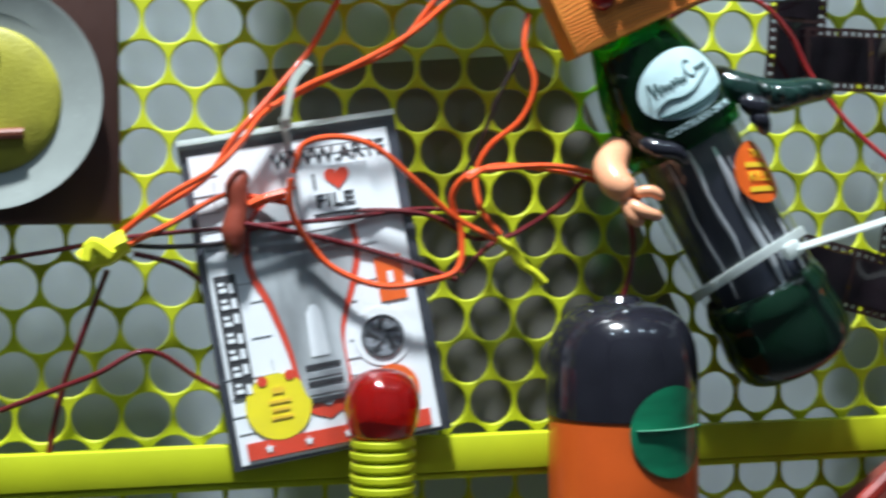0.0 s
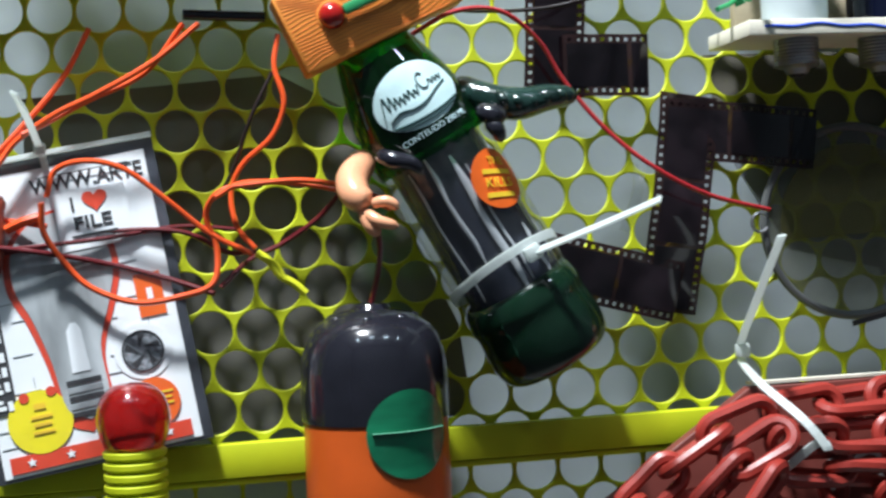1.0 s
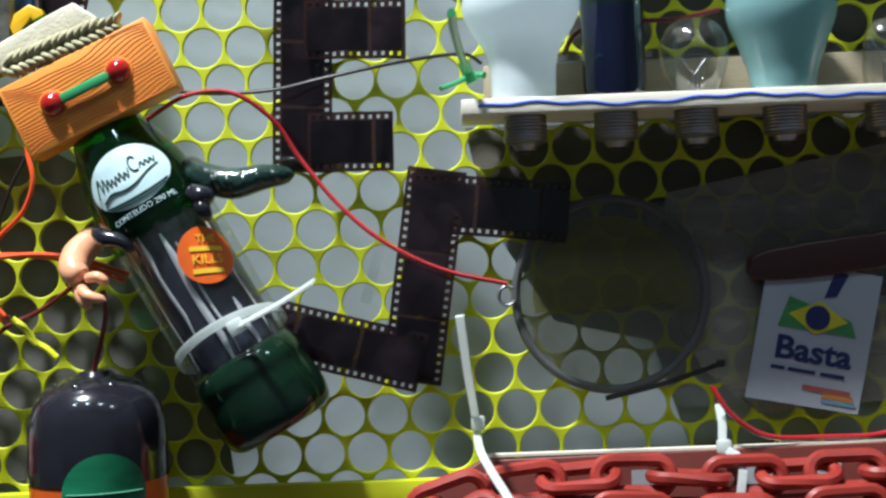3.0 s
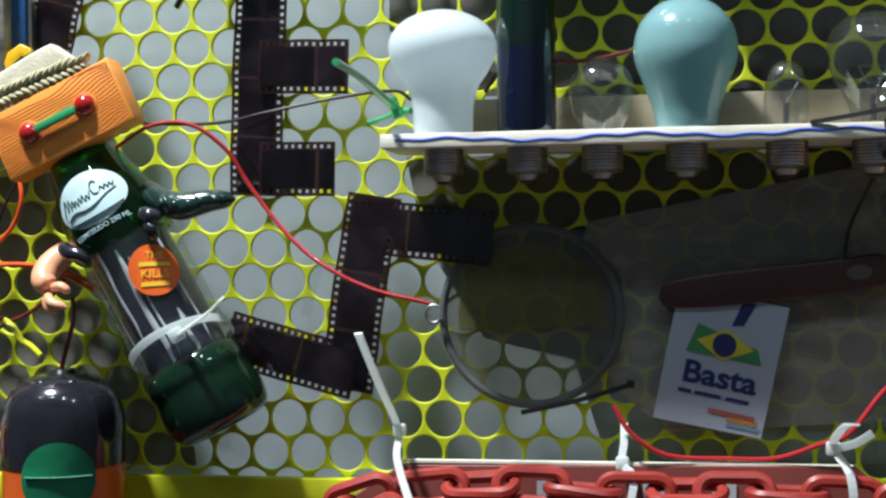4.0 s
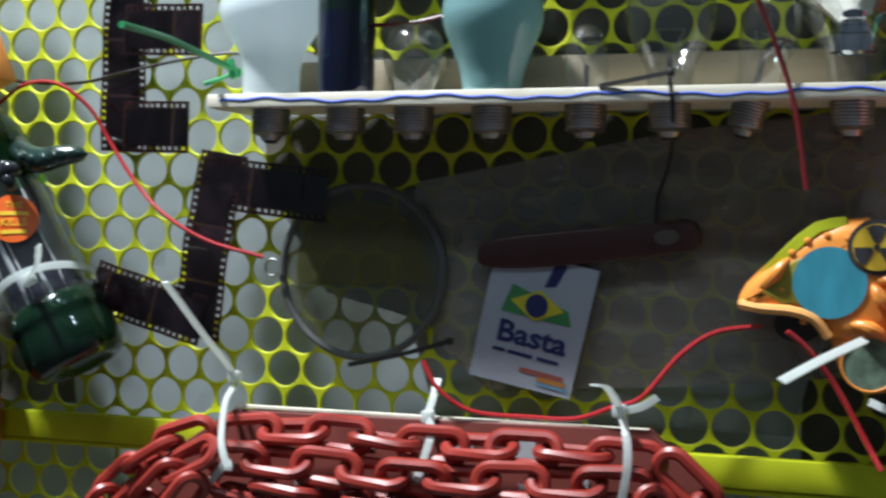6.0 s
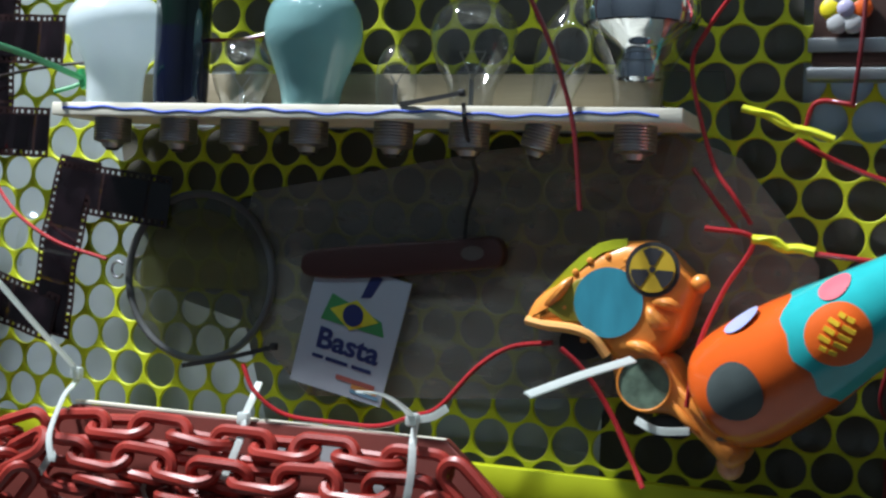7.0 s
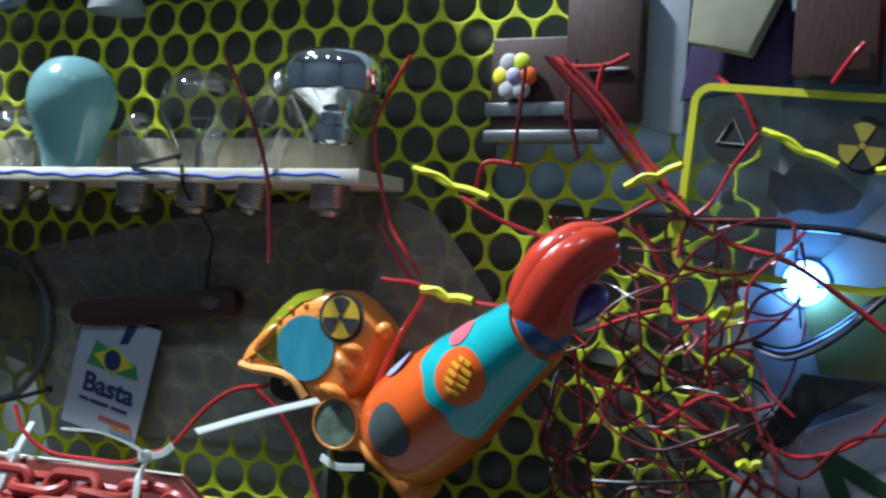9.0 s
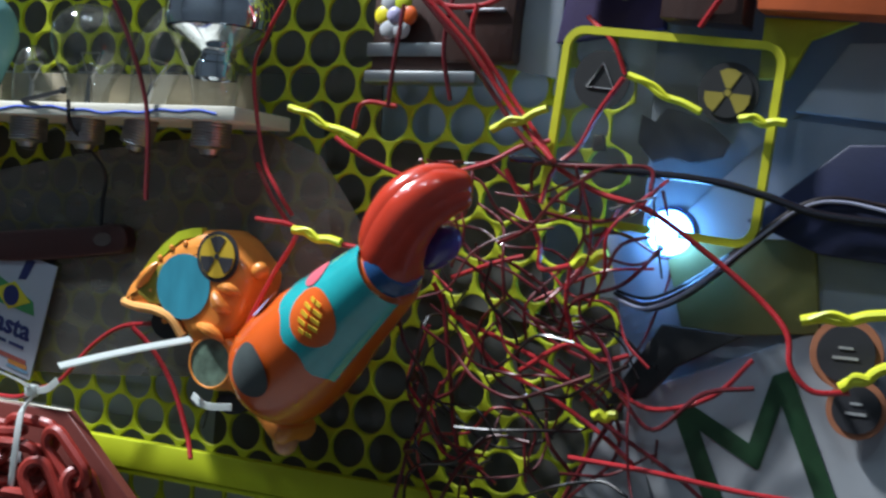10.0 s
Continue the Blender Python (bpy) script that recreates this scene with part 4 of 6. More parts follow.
    for x, y in ((-0.035, -0.0415), (-0.021, -0.0405)):
        part("disc_dot", slab(bmesh.new(), ring_pts(x, y, 0.0026, 16), z + 0.0008, z + 0.0011), M_RINK, card, smooth=False)
    part("red_strip", box(bmesh.new(), -w + 0.008, w - 0.010, -h + 0.004, -h + 0.0125, z + 0.0002, z + 0.0005), M_RINK, card, smooth=False)
    for x in (-0.037, -0.017, 0.003, 0.034):
        star = [((0.0026 if k % 2 == 0 else 0.0011) * math.sin(k * math.pi / 5) + x, (0.0026 if k % 2 == 0 else 0.0011) * math.cos(k * math.pi / 5) - h + 0.0083) for k in range(10)]
        part("star", slab(bmesh.new(), star, z + 0.0007, z + 0.0010), M_PRINT, card, smooth=False)
    part("sleeve_front", film_sheet(w, h, 0.0052), M_SLEEVE, t, "clear creased plastic film", smooth=False).visible_shadow = False
    part("hem", sweep(bmesh.new(), [(-w, h, 0.003), (0, h + 0.0004, 0.0036), (w, h, 0.003)], [(-0.0012, -0.002), (0.0012, -0.002), (0.0012, 0.002), (-0.0012, 0.002)], up=(0, 0, 1)), M_NYLON, t, "folded pale plastic hem")
    bm = bmesh.new()
    taper(bm, [(-0.025, 0.064, 0.009), (-0.031, 0.056, 0.010), (-0.032, 0.046, 0.010), (-0.036, 0.034, 0.010), (-0.037, 0.022, 0.009)], [0.004, 0.006, 0.0052, 0.0066, 0.004])
    solo("hook", bm, mat("brown_red_plastic", (0.24, 0.05, 0.03), 0.3, coat=0.3), t.matrix_world.copy(), "brown red plastic hook hanging over the packet", "hook")
    bm = bmesh.new()
    tube(bm, glide([(-0.026, 0.046, 0.010), (-0.017, 0.048, 0.012), (-0.008, 0.049, 0.012)], 4), 0.0026, 8)
    solo("plastic_pin", bm, M_OWIRE, t.matrix_world.copy(), "short orange red plastic pin on the packet", "pin")


packet()


def plate_board():
    t = thing("relief_board", face(-0.575, 1.345, -0.002), "dark brown board with a white plate and yellow relief", "board")
    part("board", box(bmesh.new(), -0.11, 0.091, -0.0535, 0.125, 0.0, 0.016, 0.002), M_BROWN, t)
    bm = lathe(bmesh.new(), [(0.0, 0.004), (0.040, 0.004), (0.052, 0.0085), (0.0545, 0.0090), (0.0545, 0.0075), (0.040, 0.0), (0, 0)], 64)
    part("plate", bm, M_PLATE, t, "white ceramic plate").matrix_local = Matrix.Translation((0.029, 0.008, 0.0165)) @ Matrix.Rotation(radians(90), 4, "X")
    bm = lathe(bmesh.new(), round_prof([(0.0, 0.0085), (0.022, 0.0080), (0.033, 0.0055), (0.0355, 0.0035)], 4), 48)
    part("yellow_filling", bm, M_CUSTARD, t, "yellow matt relief").matrix_local = Matrix.Translation((0.029, 0.006, 0.0170)) @ Matrix.Rotation(radians(90), 4, "X")
    for pts in ([(0.020, -0.014, 0.0265), (0.034, -0.011, 0.0268), (0.047, -0.010, 0.0258)], [(0.024, 0.026, 0.0265), (0.030, 0.022, 0.0268), (0.034, 0.030, 0.0262)]):
        part("stick", tube(bmesh.new(), glide(pts, 5), 0.0026, 10), M_SAUS, t, "brown relief stick")


plate_board()

# ---- film strips ----
M_FRAME = mat("exposed_film_frame", (0.010, 0.006, 0.008), 0.12, var=0.7, scale=70, bump=0.0, coat=0.3, per_object=0.5)
def film_strip(x0, z0, x1, z1, y, label, bow=0.003, width=0.035):
    """A strip of negative film between two points, its edges pierced."""
    d = Vector((x1 - x0, z1 - z0))
    length, ccw = d.length, math.degrees(math.atan2(-d.x, d.y))
    step, cols = 0.00475, [-width / 2, -width / 2 + 0.0020, -width / 2 + 0.0042, 0, width / 2 - 0.0042, width / 2 - 0.0020, width / 2]
    bm, rows, hs, h = bmesh.new(), [], [], 0.0
    while h < length:
        hs += [h, h + 0.0029]
        h += step
    for h in hs:
        f = h / length
        rows.append([bm.verts.new((c, h, bow * math.sin(f * math.pi) + 0.0008 * math.sin(f * 17 + c * 60) - 0.6 * c * c * 2)) for c in cols])
    for i, (a, b) in enumerate(zip(rows, rows[1:])):
        for k in range(6):
            if k in (1, 4) and i % 2 == 1:
                continue
            bm.faces.new((a[k], a[k + 1], b[k + 1], b[k]))
    strip = solo("film_strip", bm, M_FILM, face(x0, z0, y, ccw), label, "film strip", "strips of negative film")
    h0 = 0.002
    while h0 + 0.010 < length:
        h1 = min(h0 + 0.0355, length - 0.001)
        fb, rows = bmesh.new(), []
        for j in range(9):
            h = h0 + (h1 - h0) * j / 8
            f = h / length
            rows.append([fb.verts.new((c, h, 0.0003 + bow * math.sin(f * math.pi) + 0.0008 * math.sin(f * 17 + c * 60) - 0.6 * c * c * 2)) for c in (-0.0122, -0.006, 0, 0.006, 0.0122)])
        for a, b in zip(rows, rows[1:]):
            for k in range(4):
                fb.faces.new((a[k], a[k + 1], b[k + 1], b[k]))
        part("film_frame", fb, M_FRAME, strip)
        h0 += 0.038
    return strip


FL = "strip of dark brown negative film fixed to the panel"
film_strip(-0.121, 1.362, -0.113, 1.530, -0.006, FL, 0.004)
film_strip(-0.1165, 1.379, -0.066, 1.378, -0.0125, "short piece of dark negative film beside a strip", 0.001)
film_strip(-0.1165, 1.445, -0.058, 1.4435, -0.0125, "short piece of dark negative film beside a strip", 0.001)
film_strip(-0.115, 1.508, -0.060, 1.508, -0.0125, "short piece of dark negative film beside a strip", 0.001)
film_strip(-0.061, 1.236, -0.041, 1.361, -0.008, FL, 0.006)
film_strip(-0.058, 1.342, 0.036, 1.332, -0.0105, FL, 0.002)
film_strip(-0.054, 1.247, -0.141, 1.271, -0.0115, FL, 0.002)
film_strip(-0.264, 1.455, -0.244, 1.530, -0.010, FL, 0.003)
for pts in ([(-0.0750, -0.0120, 1.3210), (-0.0790, -0.0200, 1.3050), (-0.0860, -0.0140, 1.2840)],):
    zip_tie(pts, None, M_SLEEVE, 0.006, "curl of clear plastic tape beside the film", group="")

# ---- under the shelf ----
solo("plastic_film", slab(bmesh.new(), [(0.094, 1.342), (0.264, 1.374), (0.377, 1.386), (0.415, 1.372), (0.440, 1.342), (0.462, 1.312), (0.462, 1.262), (0.430, 1.236), (0.311, 1.223), (0.245, 1.217), (0.143, 1.21), (0.11, 1.238), (0.083, 1.296)], 0, 0.0005), M_DUSTY, face(0, 0, -0.0012), "smoky dusty plastic film hanging under the shelf", "film", smooth=False).visible_shadow = False

def round_lid():
    t = thing("round_lid", face(0.058, 1.2835, -0.003), "round clear plastic lid with a grey rim", "lid")
    part("rim", tube(bmesh.new(), [(x, y, 0.003) for x, y in ring_pts(0, 0, 0.0560, 64)], 0.0026, 8, True), mat("grey_rubber", (0.085, 0.09, 0.09), 0.5), t, "grey rubber rim")
    part("disc", slab(bmesh.new(), ring_pts(0, 0, 0.0548, 64), 0.002, 0.0032), M_LID, t, "dusty see-through disc", smooth=False)
    half = [(0.046 * math.cos(a), 0.046 * math.sin(a)) for a in [math.radians(d) for d in range(-8, 200, 8)]]
    part("yellowed_film", slab(bmesh.new(), half, 0.0040, 0.0044), M_LIDY, t, "yellowed plastic film", smooth=False)


round_lid()


def steel_hook():
    pts = [(0.0050 * math.cos(math.radians(a)), 0.0055 * math.sin(math.radians(a)), 0) for a in range(40, 330, 12)]
    solo("hook", tube(bmesh.new(), pts, 0.0010, 8), M_METAL, face(-0.003, 1.285, -0.012), "small silver wire hook on the panel", "hook")


steel_hook()


def brown_handle():
    t = thing("handle", face(0.205, 1.3035, -0.004, 5), "long dark red wooden handle with a hole at its end", "handle")
    pts = [(-0.068, -0.004), (-0.062, 0.006), (-0.030, 0.009), (0.040, 0.010), (0.064, 0.011), (0.071, 0.004), (0.070, -0.006), (0.055, -0.009), (-0.020, -0.012), (-0.060, -0.010)]
    line = glide([(x, y, 0) for x, y in pts + pts[:1]], 4)[:-1]
    part("body", slab(bmesh.new(), [(v.x, v.y) for v in line], 0.0, 0.010, 0.002), mat("dark_red_wood", (0.050, 0.015, 0.013), 0.45, var=0.2, scale=30, stretch=(0.2, 1, 1)), t)
    part("eyelet", slab(bmesh.new(), ring_pts(0.052, 0.001, 0.0075, 24, 0.0045), 0.0101, 0.0106), mat("grey_metal_plate", (0.12, 0.10, 0.09), 0.4, 0.5), t, "dull metal eyelet", smooth=False)


brown_handle()


def protest_card():
    t = thing("card", face(0.1745, 1.2535, -0.010, -12), "white printed card with an eye emblem and blue lettering", "card")
    bm = slab(bmesh.new(), [(-0.0335, -0.0405), (0.0325, -0.0395), (0.0335, 0.042), (-0.0335, 0.042)], 0.0, 0.0010)
    c = part("sheet", bm, mat("card_paper", (0.38, 0.43, 0.49), 0.45, var=0.06, scale=25), t, smooth=False)
    green, yel = mat("flag_green", (0.05, 0.25, 0.08), 0.5), mat("flag_yellow", (0.60, 0.55, 0.03), 0.5)
    navy = mat("navy_ink", (0.015, 0.025, 0.12), 0.5)
    z = 0.0012
    part("emblem", slab(bmesh.new(), [(-0.022, 0.004), (0.024, 0.004), (0.020, 0.013), (-0.018, 0.022)], z, z + 0.0003), green, c, smooth=False)
    part("emblem", slab(bmesh.new(), [(-0.017, 0.012), (0, 0.002), (0.018, 0.012), (0, 0.022)], z + 0.0004, z + 0.0007), yel, c, smooth=False)
    part("emblem", slab(bmesh.new(), ring_pts(0, 0.012, 0.0072, 28), z + 0.0009, z + 0.0012), navy, c, smooth=False)
    part("blue_stroke", slab(bmesh.new(), [(0.002, 0.024), (0.009, 0.026), (0.014, 0.040), (0.006, 0.041)], z, z + 0.0003), navy, c, smooth=False)
    words("Basta", 0.0190, navy, c, 0.001, -0.0085, z, 0, depth=0.0003, squeeze=1.12, bold=0.0005)
    bars("print_bar", [(-0.018, -0.0200, 0.008, 0.0022), (-0.004, -0.0200, 0.016, 0.0022), (0.014, -0.0200, 0.014, 0.0022)], navy, c, z)
    bars("print_bar", [(0.012, -0.0290, 0.028, 0.003)], mat("faded_red_ink", (0.35, 0.10, 0.08), 0.5), c, z)
    bars("print_bar", [(0.019, -0.0322, 0.018, 0.003)], mat("faded_orange_ink", (0.50, 0.22, 0.05), 0.5), c, z)
    bars("print_bar", [(0.020, -0.0352, 0.020, 0.0022)], mat("faded_blue_ink", (0.15, 0.30, 0.42), 0.5), c, z)


protest_card()

# ---- red board and chain ----
def red_board():
    t = thing("sign_board", face(0.115, 1.040, -0.022), "brown red painted board with pale grey letters", "sign")
    pts = [(-0.137, 0.152), (0.136, 0.155), (0.200, 0.100), (0.200, -0.10), (-0.230, -0.10), (-0.230, 0.090)]
    part("board", slab(bmesh.new(), pts, 0.0, 0.008, 0.0008), M_SIGN, t)
    words("FO", 0.030, M_GREYL, t, -0.074, 0.100, 0.009, 2, depth=0.0006)
    for x, y, w in ((-0.045, 0.138, 0.014), (-0.010, 0.120, 0.010), (0.020, 0.139, 0.016), (0.060, 0.138, 0.014), (0.065, 0.112, 0.016), (0.095, 0.118, 0.010), (0.010, 0.100, 0.010), (-0.020, 0.095, 0.014)):
        part("pale_patch", box(bmesh.new(), x - w / 2, x + w / 2, y - 0.0055, y + 0.0055, 0.0084, 0.0088), M_PAPER, t, "pale paper patch", smooth=False)
    part("edge_strip", box(bmesh.new(), -0.136, 0.135, 0.1535, 0.1550, 0.001, 0.0065), M_CREAM, t, "pale top edge", smooth=False)


red_board()


def link_mesh():
    a, r = 0.0120, 0.0088
    pts = [(r * math.cos(math.radians(d)), a + r * math.sin(math.radians(d)), 0) for d in range(0, 181, 20)] + [(r * math.cos(math.radians(d)), -a + r * math.sin(math.radians(d)), 0) for d in range(180, 361, 20)]
    return to_mesh("chain_link", tube(bmesh.new(), pts, 0.0039, 8, True), M_CHAIN)


LINK = link_mesh()


def chain(pts, label, spin=0.0):
    line = glide(pts, 16)
    t = thing("chain", Matrix.Translation(line[0]), label, "chain", "red plastic chains")
    o, pitch, gone, k = line[0], 0.0300, 0.0, 0
    last = line[0]
    for p in line[1:]:
        gone += (p - last).length
        if gone >= pitch:
            gone -= pitch
            d = (p - prev_pt(line, p)).normalized()
            turn = d.to_track_quat("Y", "Z").to_matrix().to_4x4()
            ob = new("chain_link", LINK)
            ob.parent = t
            lean = (12 if k % 2 else 78) + spin + 14 * math.sin(k * 1.7 + spin)
            ob.matrix_local = Matrix.Translation(p - o) @ turn @ Matrix.Rotation(radians(lean), 4, "Y")
            k += 1
        last = p
    return t


def prev_pt(line, p):
    i = line.index(p)
    return line[max(0, i - 3)]


CL = "red plastic chain looped over the sign board"
chain([(-0.030, -0.052, 1.178), (0.04, -0.050, 1.184), (0.11, -0.050, 1.181), (0.18, -0.050, 1.182), (0.262, -0.050, 1.180)], CL, 0)
chain([(-0.035, -0.060, 1.166), (0.03, -0.062, 1.166), (0.11, -0.062, 1.163), (0.19, -0.062, 1.165), (0.262, -0.058, 1.168)], CL, 20)
chain([(-0.030, -0.058, 1.152), (0.05, -0.062, 1.148), (0.12, -0.060, 1.146), (0.20, -0.060, 1.148), (0.255, -0.056, 1.152)], CL, -15)
chain([(-0.030, -0.050, 1.140), (0.05, -0.052, 1.130), (0.12, -0.052, 1.128), (0.20, -0.052, 1.130), (0.255, -0.050, 1.138)], CL, 30)
chain([(-0.010, -0.058, 1.186), (-0.055, -0.056, 1.170), (-0.095, -0.054, 1.140), (-0.125, -0.052, 1.100), (-0.14, -0.05, 1.06)], CL, 10)
chain([(-0.005, -0.066, 1.178), (-0.040, -0.066, 1.160), (-0.070, -0.062, 1.130), (-0.095, -0.060, 1.090), (-0.11, -0.058, 1.05)], CL, 40)
chain([(-0.015, -0.070, 1.162), (-0.035, -0.072, 1.140), (-0.055, -0.070, 1.110), (-0.070, -0.066, 1.07)], CL, -20)
chain([(0.250, -0.056, 1.186), (0.276, -0.056, 1.172), (0.296, -0.054, 1.140), (0.310, -0.05, 1.09)], CL, 25)
chain([(0.245, -0.062, 1.170), (0.265, -0.062, 1.150), (0.280, -0.060, 1.115), (0.290, -0.056, 1.07)], CL, -10)

# ---- vinyl mask and rocket ----
def badge_rays(parent, x, y, z, r, ink, ground):
    part("badge_ground", slab(bmesh.new(), ring_pts(x, y, r * 0.86, 36), z + 0.0004, z + 0.0008), ground, parent, smooth=False)
    for k in range(3):
        a0 = math.radians(90 + 120 * k)
        pts = [(x + r * q * math.cos(a0 + d), y + r * q * math.sin(a0 + d)) for q, d in [(0.18, -0.5), (0.80, -0.5), (0.84, -0.17), (0.84, 0.17), (0.80, 0.5), (0.18, 0.5)]]
        part("badge_blade", slab(bmesh.new(), pts, z + 0.0009, z + 0.0012), ink, parent, smooth=False)
    part("badge_hub", slab(bmesh.new(), ring_pts(x, y, r * 0.12, 16), z + 0.0009, z + 0.0012), ink, parent, smooth=False)


M_BADGEY = mat("badge_yellow", (0.62, 0.42, 0.03), 0.45)


def mask():
    cx, cz = 0.362, 1.275
    t = thing("mask", face(cx, cz, -0.012), "amber vinyl mask with round stickers tied to the panel", "mask")
    up = [(0.305, 1.273), (0.310, 1.285), (0.329, 1.303), (0.349, 1.317), (0.375, 1.323), (0.394, 1.310), (0.404, 1.298), (0.401, 1.285), (0.396, 1.268), (0.384, 1.256), (0.366, 1.252), (0.355, 1.258), (0.347, 1.267), (0.335, 1.270), (0.318, 1.267)]
    line = glide([(x - cx - 0.004, z - cz - 0.001, 0) for x, z in up + up[:1]], 2)[:-1]
    part("face_shell", slab(bmesh.new(), [(v.x, v.y) for v in line], 0.0, 0.034, 0.010), M_MASK, t)
    low = [(0.352, 1.256), (0.384, 1.258), (0.398, 1.240), (0.418, 1.222), (0.433, 1.208), (0.423, 1.197), (0.405, 1.212), (0.388, 1.224), (0.370, 1.224), (0.357, 1.238)]
    line = glide([(x - cx, z - cz, 0) for x, z in low + low[:1]], 4)[:-1]
    part("chin_shell", slab(bmesh.new(), [(v.x, v.y) for v in line], 0.0, 0.030, 0.007), M_MASK, t)
    part("brow", sweep(bmesh.new(), glide([(-0.048, 0.011, 0.026), (-0.034, 0.026, 0.030), (-0.017, 0.041, 0.030), (-0.002, 0.044, 0.028)], 2), [(-0.0035, -0.003), (0.0035, -0.003), (0.0028, 0.003), (-0.0028, 0.003)], up=(0, 0, 1)), M_LIME, t, "lime green vinyl edge")
    part("rim_bead", tube(bmesh.new(), glide([(-0.059, -0.003, 0.030), (-0.046, -0.005, 0.033), (-0.030, -0.006, 0.034), (-0.018, -0.010, 0.034), (-0.010, -0.020, 0.032)], 5), 0.0030, 8), mat("pale_amber_vinyl", (0.90, 0.45, 0.14), 0.3, coat=0.3), t, "pale amber rim")
    part("eye_hole", slab(bmesh.new(), ring_pts(-0.027, -0.014, 0.0135, 32, 0.0100), 0.018, 0.0250), M_BLACKM, t, "dark open eye hole")
    part("mouth_hole", slab(bmesh.new(), ring_pts(0.024, -0.058, 0.0110, 32, 0.0065), 0.018, 0.0240), M_BLACKM, t, "dark open hole")
    part("teal_sticker", slab(bmesh.new(), ring_pts(-0.010, 0.0105, 0.0200, 44), 0.0345, 0.0350), M_TEAL, t, "round blue sticker", smooth=False)
    part("badge", slab(bmesh.new(), ring_pts(0.0145, 0.0305, 0.0155, 44), 0.0345, 0.0351), M_INK, t, "black and yellow hazard badge", smooth=False)
    badge_rays(t, 0.0145, 0.0305, 0.0351, 0.0150, M_INK, M_BADGEY)
    part("green_sticker", slab(bmesh.new(), ring_pts(0.012, -0.034, 0.0150, 40), 0.0305, 0.0312), M_MONEY, t, "round grey green printed sticker", smooth=False)
    part("sticker_edge", tube(bmesh.new(), [(x, y, 0.0315) for x, y in ring_pts(0.012, -0.034, 0.0152, 40)], 0.0007, 6, True), M_MASK, t)
    part("inner_lining", slab(bmesh.new(), [(-0.046, 0.004), (-0.030, 0.022), (-0.016, 0.028), (-0.024, -0.002), (-0.036, -0.002)], 0.0300, 0.0343, 0.001), mat("olive_vinyl", (0.30, 0.26, 0.03), 0.45, var=0.2), t, "olive inner lining")
    part("side_knob", ball(bmesh.new(), 0.040, 0.024, 0.026, 0.0055, u=16), M_MASK, t)
    part("strap_slot", box(bmesh.new(), 0.054, 0.060, -0.062, -0.060, 0.0300, 0.0306), M_BLACKM, t, smooth=False)
    part("tail", ball(bmesh.new(), 0.060, -0.076, 0.016, 0.0080, 1, 1.2, 1, 16), M_SKIN, t, "worn peach tip")
    folds = (
        ([(0.012, 0.010, 0.0335), (0.018, 0.002, 0.0355), (0.026, -0.002, 0.0330)], [0.0022, 0.0048, 0.0024]),
        ([(0.014, 0.012, 0.0330), (0.024, 0.012, 0.0345), (0.032, 0.008, 0.0300)], [0.0018, 0.0036, 0.0020]),
        ([(0.000, -0.012, 0.0325), (0.012, -0.014, 0.0350), (0.022, -0.020, 0.0320)], [0.0020, 0.0040, 0.0020]),
        ([(0.030, -0.034, 0.0285), (0.042, -0.046, 0.0310), (0.056, -0.060, 0.0290)], [0.0016, 0.0032, 0.0018]),
        ([(0.026, -0.040, 0.0285), (0.036, -0.052, 0.0305), (0.046, -0.062, 0.0280)], [0.0012, 0.0024, 0.0014]),
        ([(-0.050, 0.004, 0.0300), (-0.040, 0.014, 0.0345), (-0.032, 0.024, 0.0330)], [0.0020, 0.0038, 0.0020]),
    )
    for pts, radii in folds:
        part("fold", taper(bmesh.new(), pts, radii, 10, 4), M_MASK, t)
    for k in range(9):
        a = radians(70 + 24 * k)
        part("stud", ball(bmesh.new(), -0.010 + 0.026 * math.cos(a), 0.0105 + 0.026 * math.sin(a), 0.0325, 0.0022, u=10), M_MASK, t)


mask()


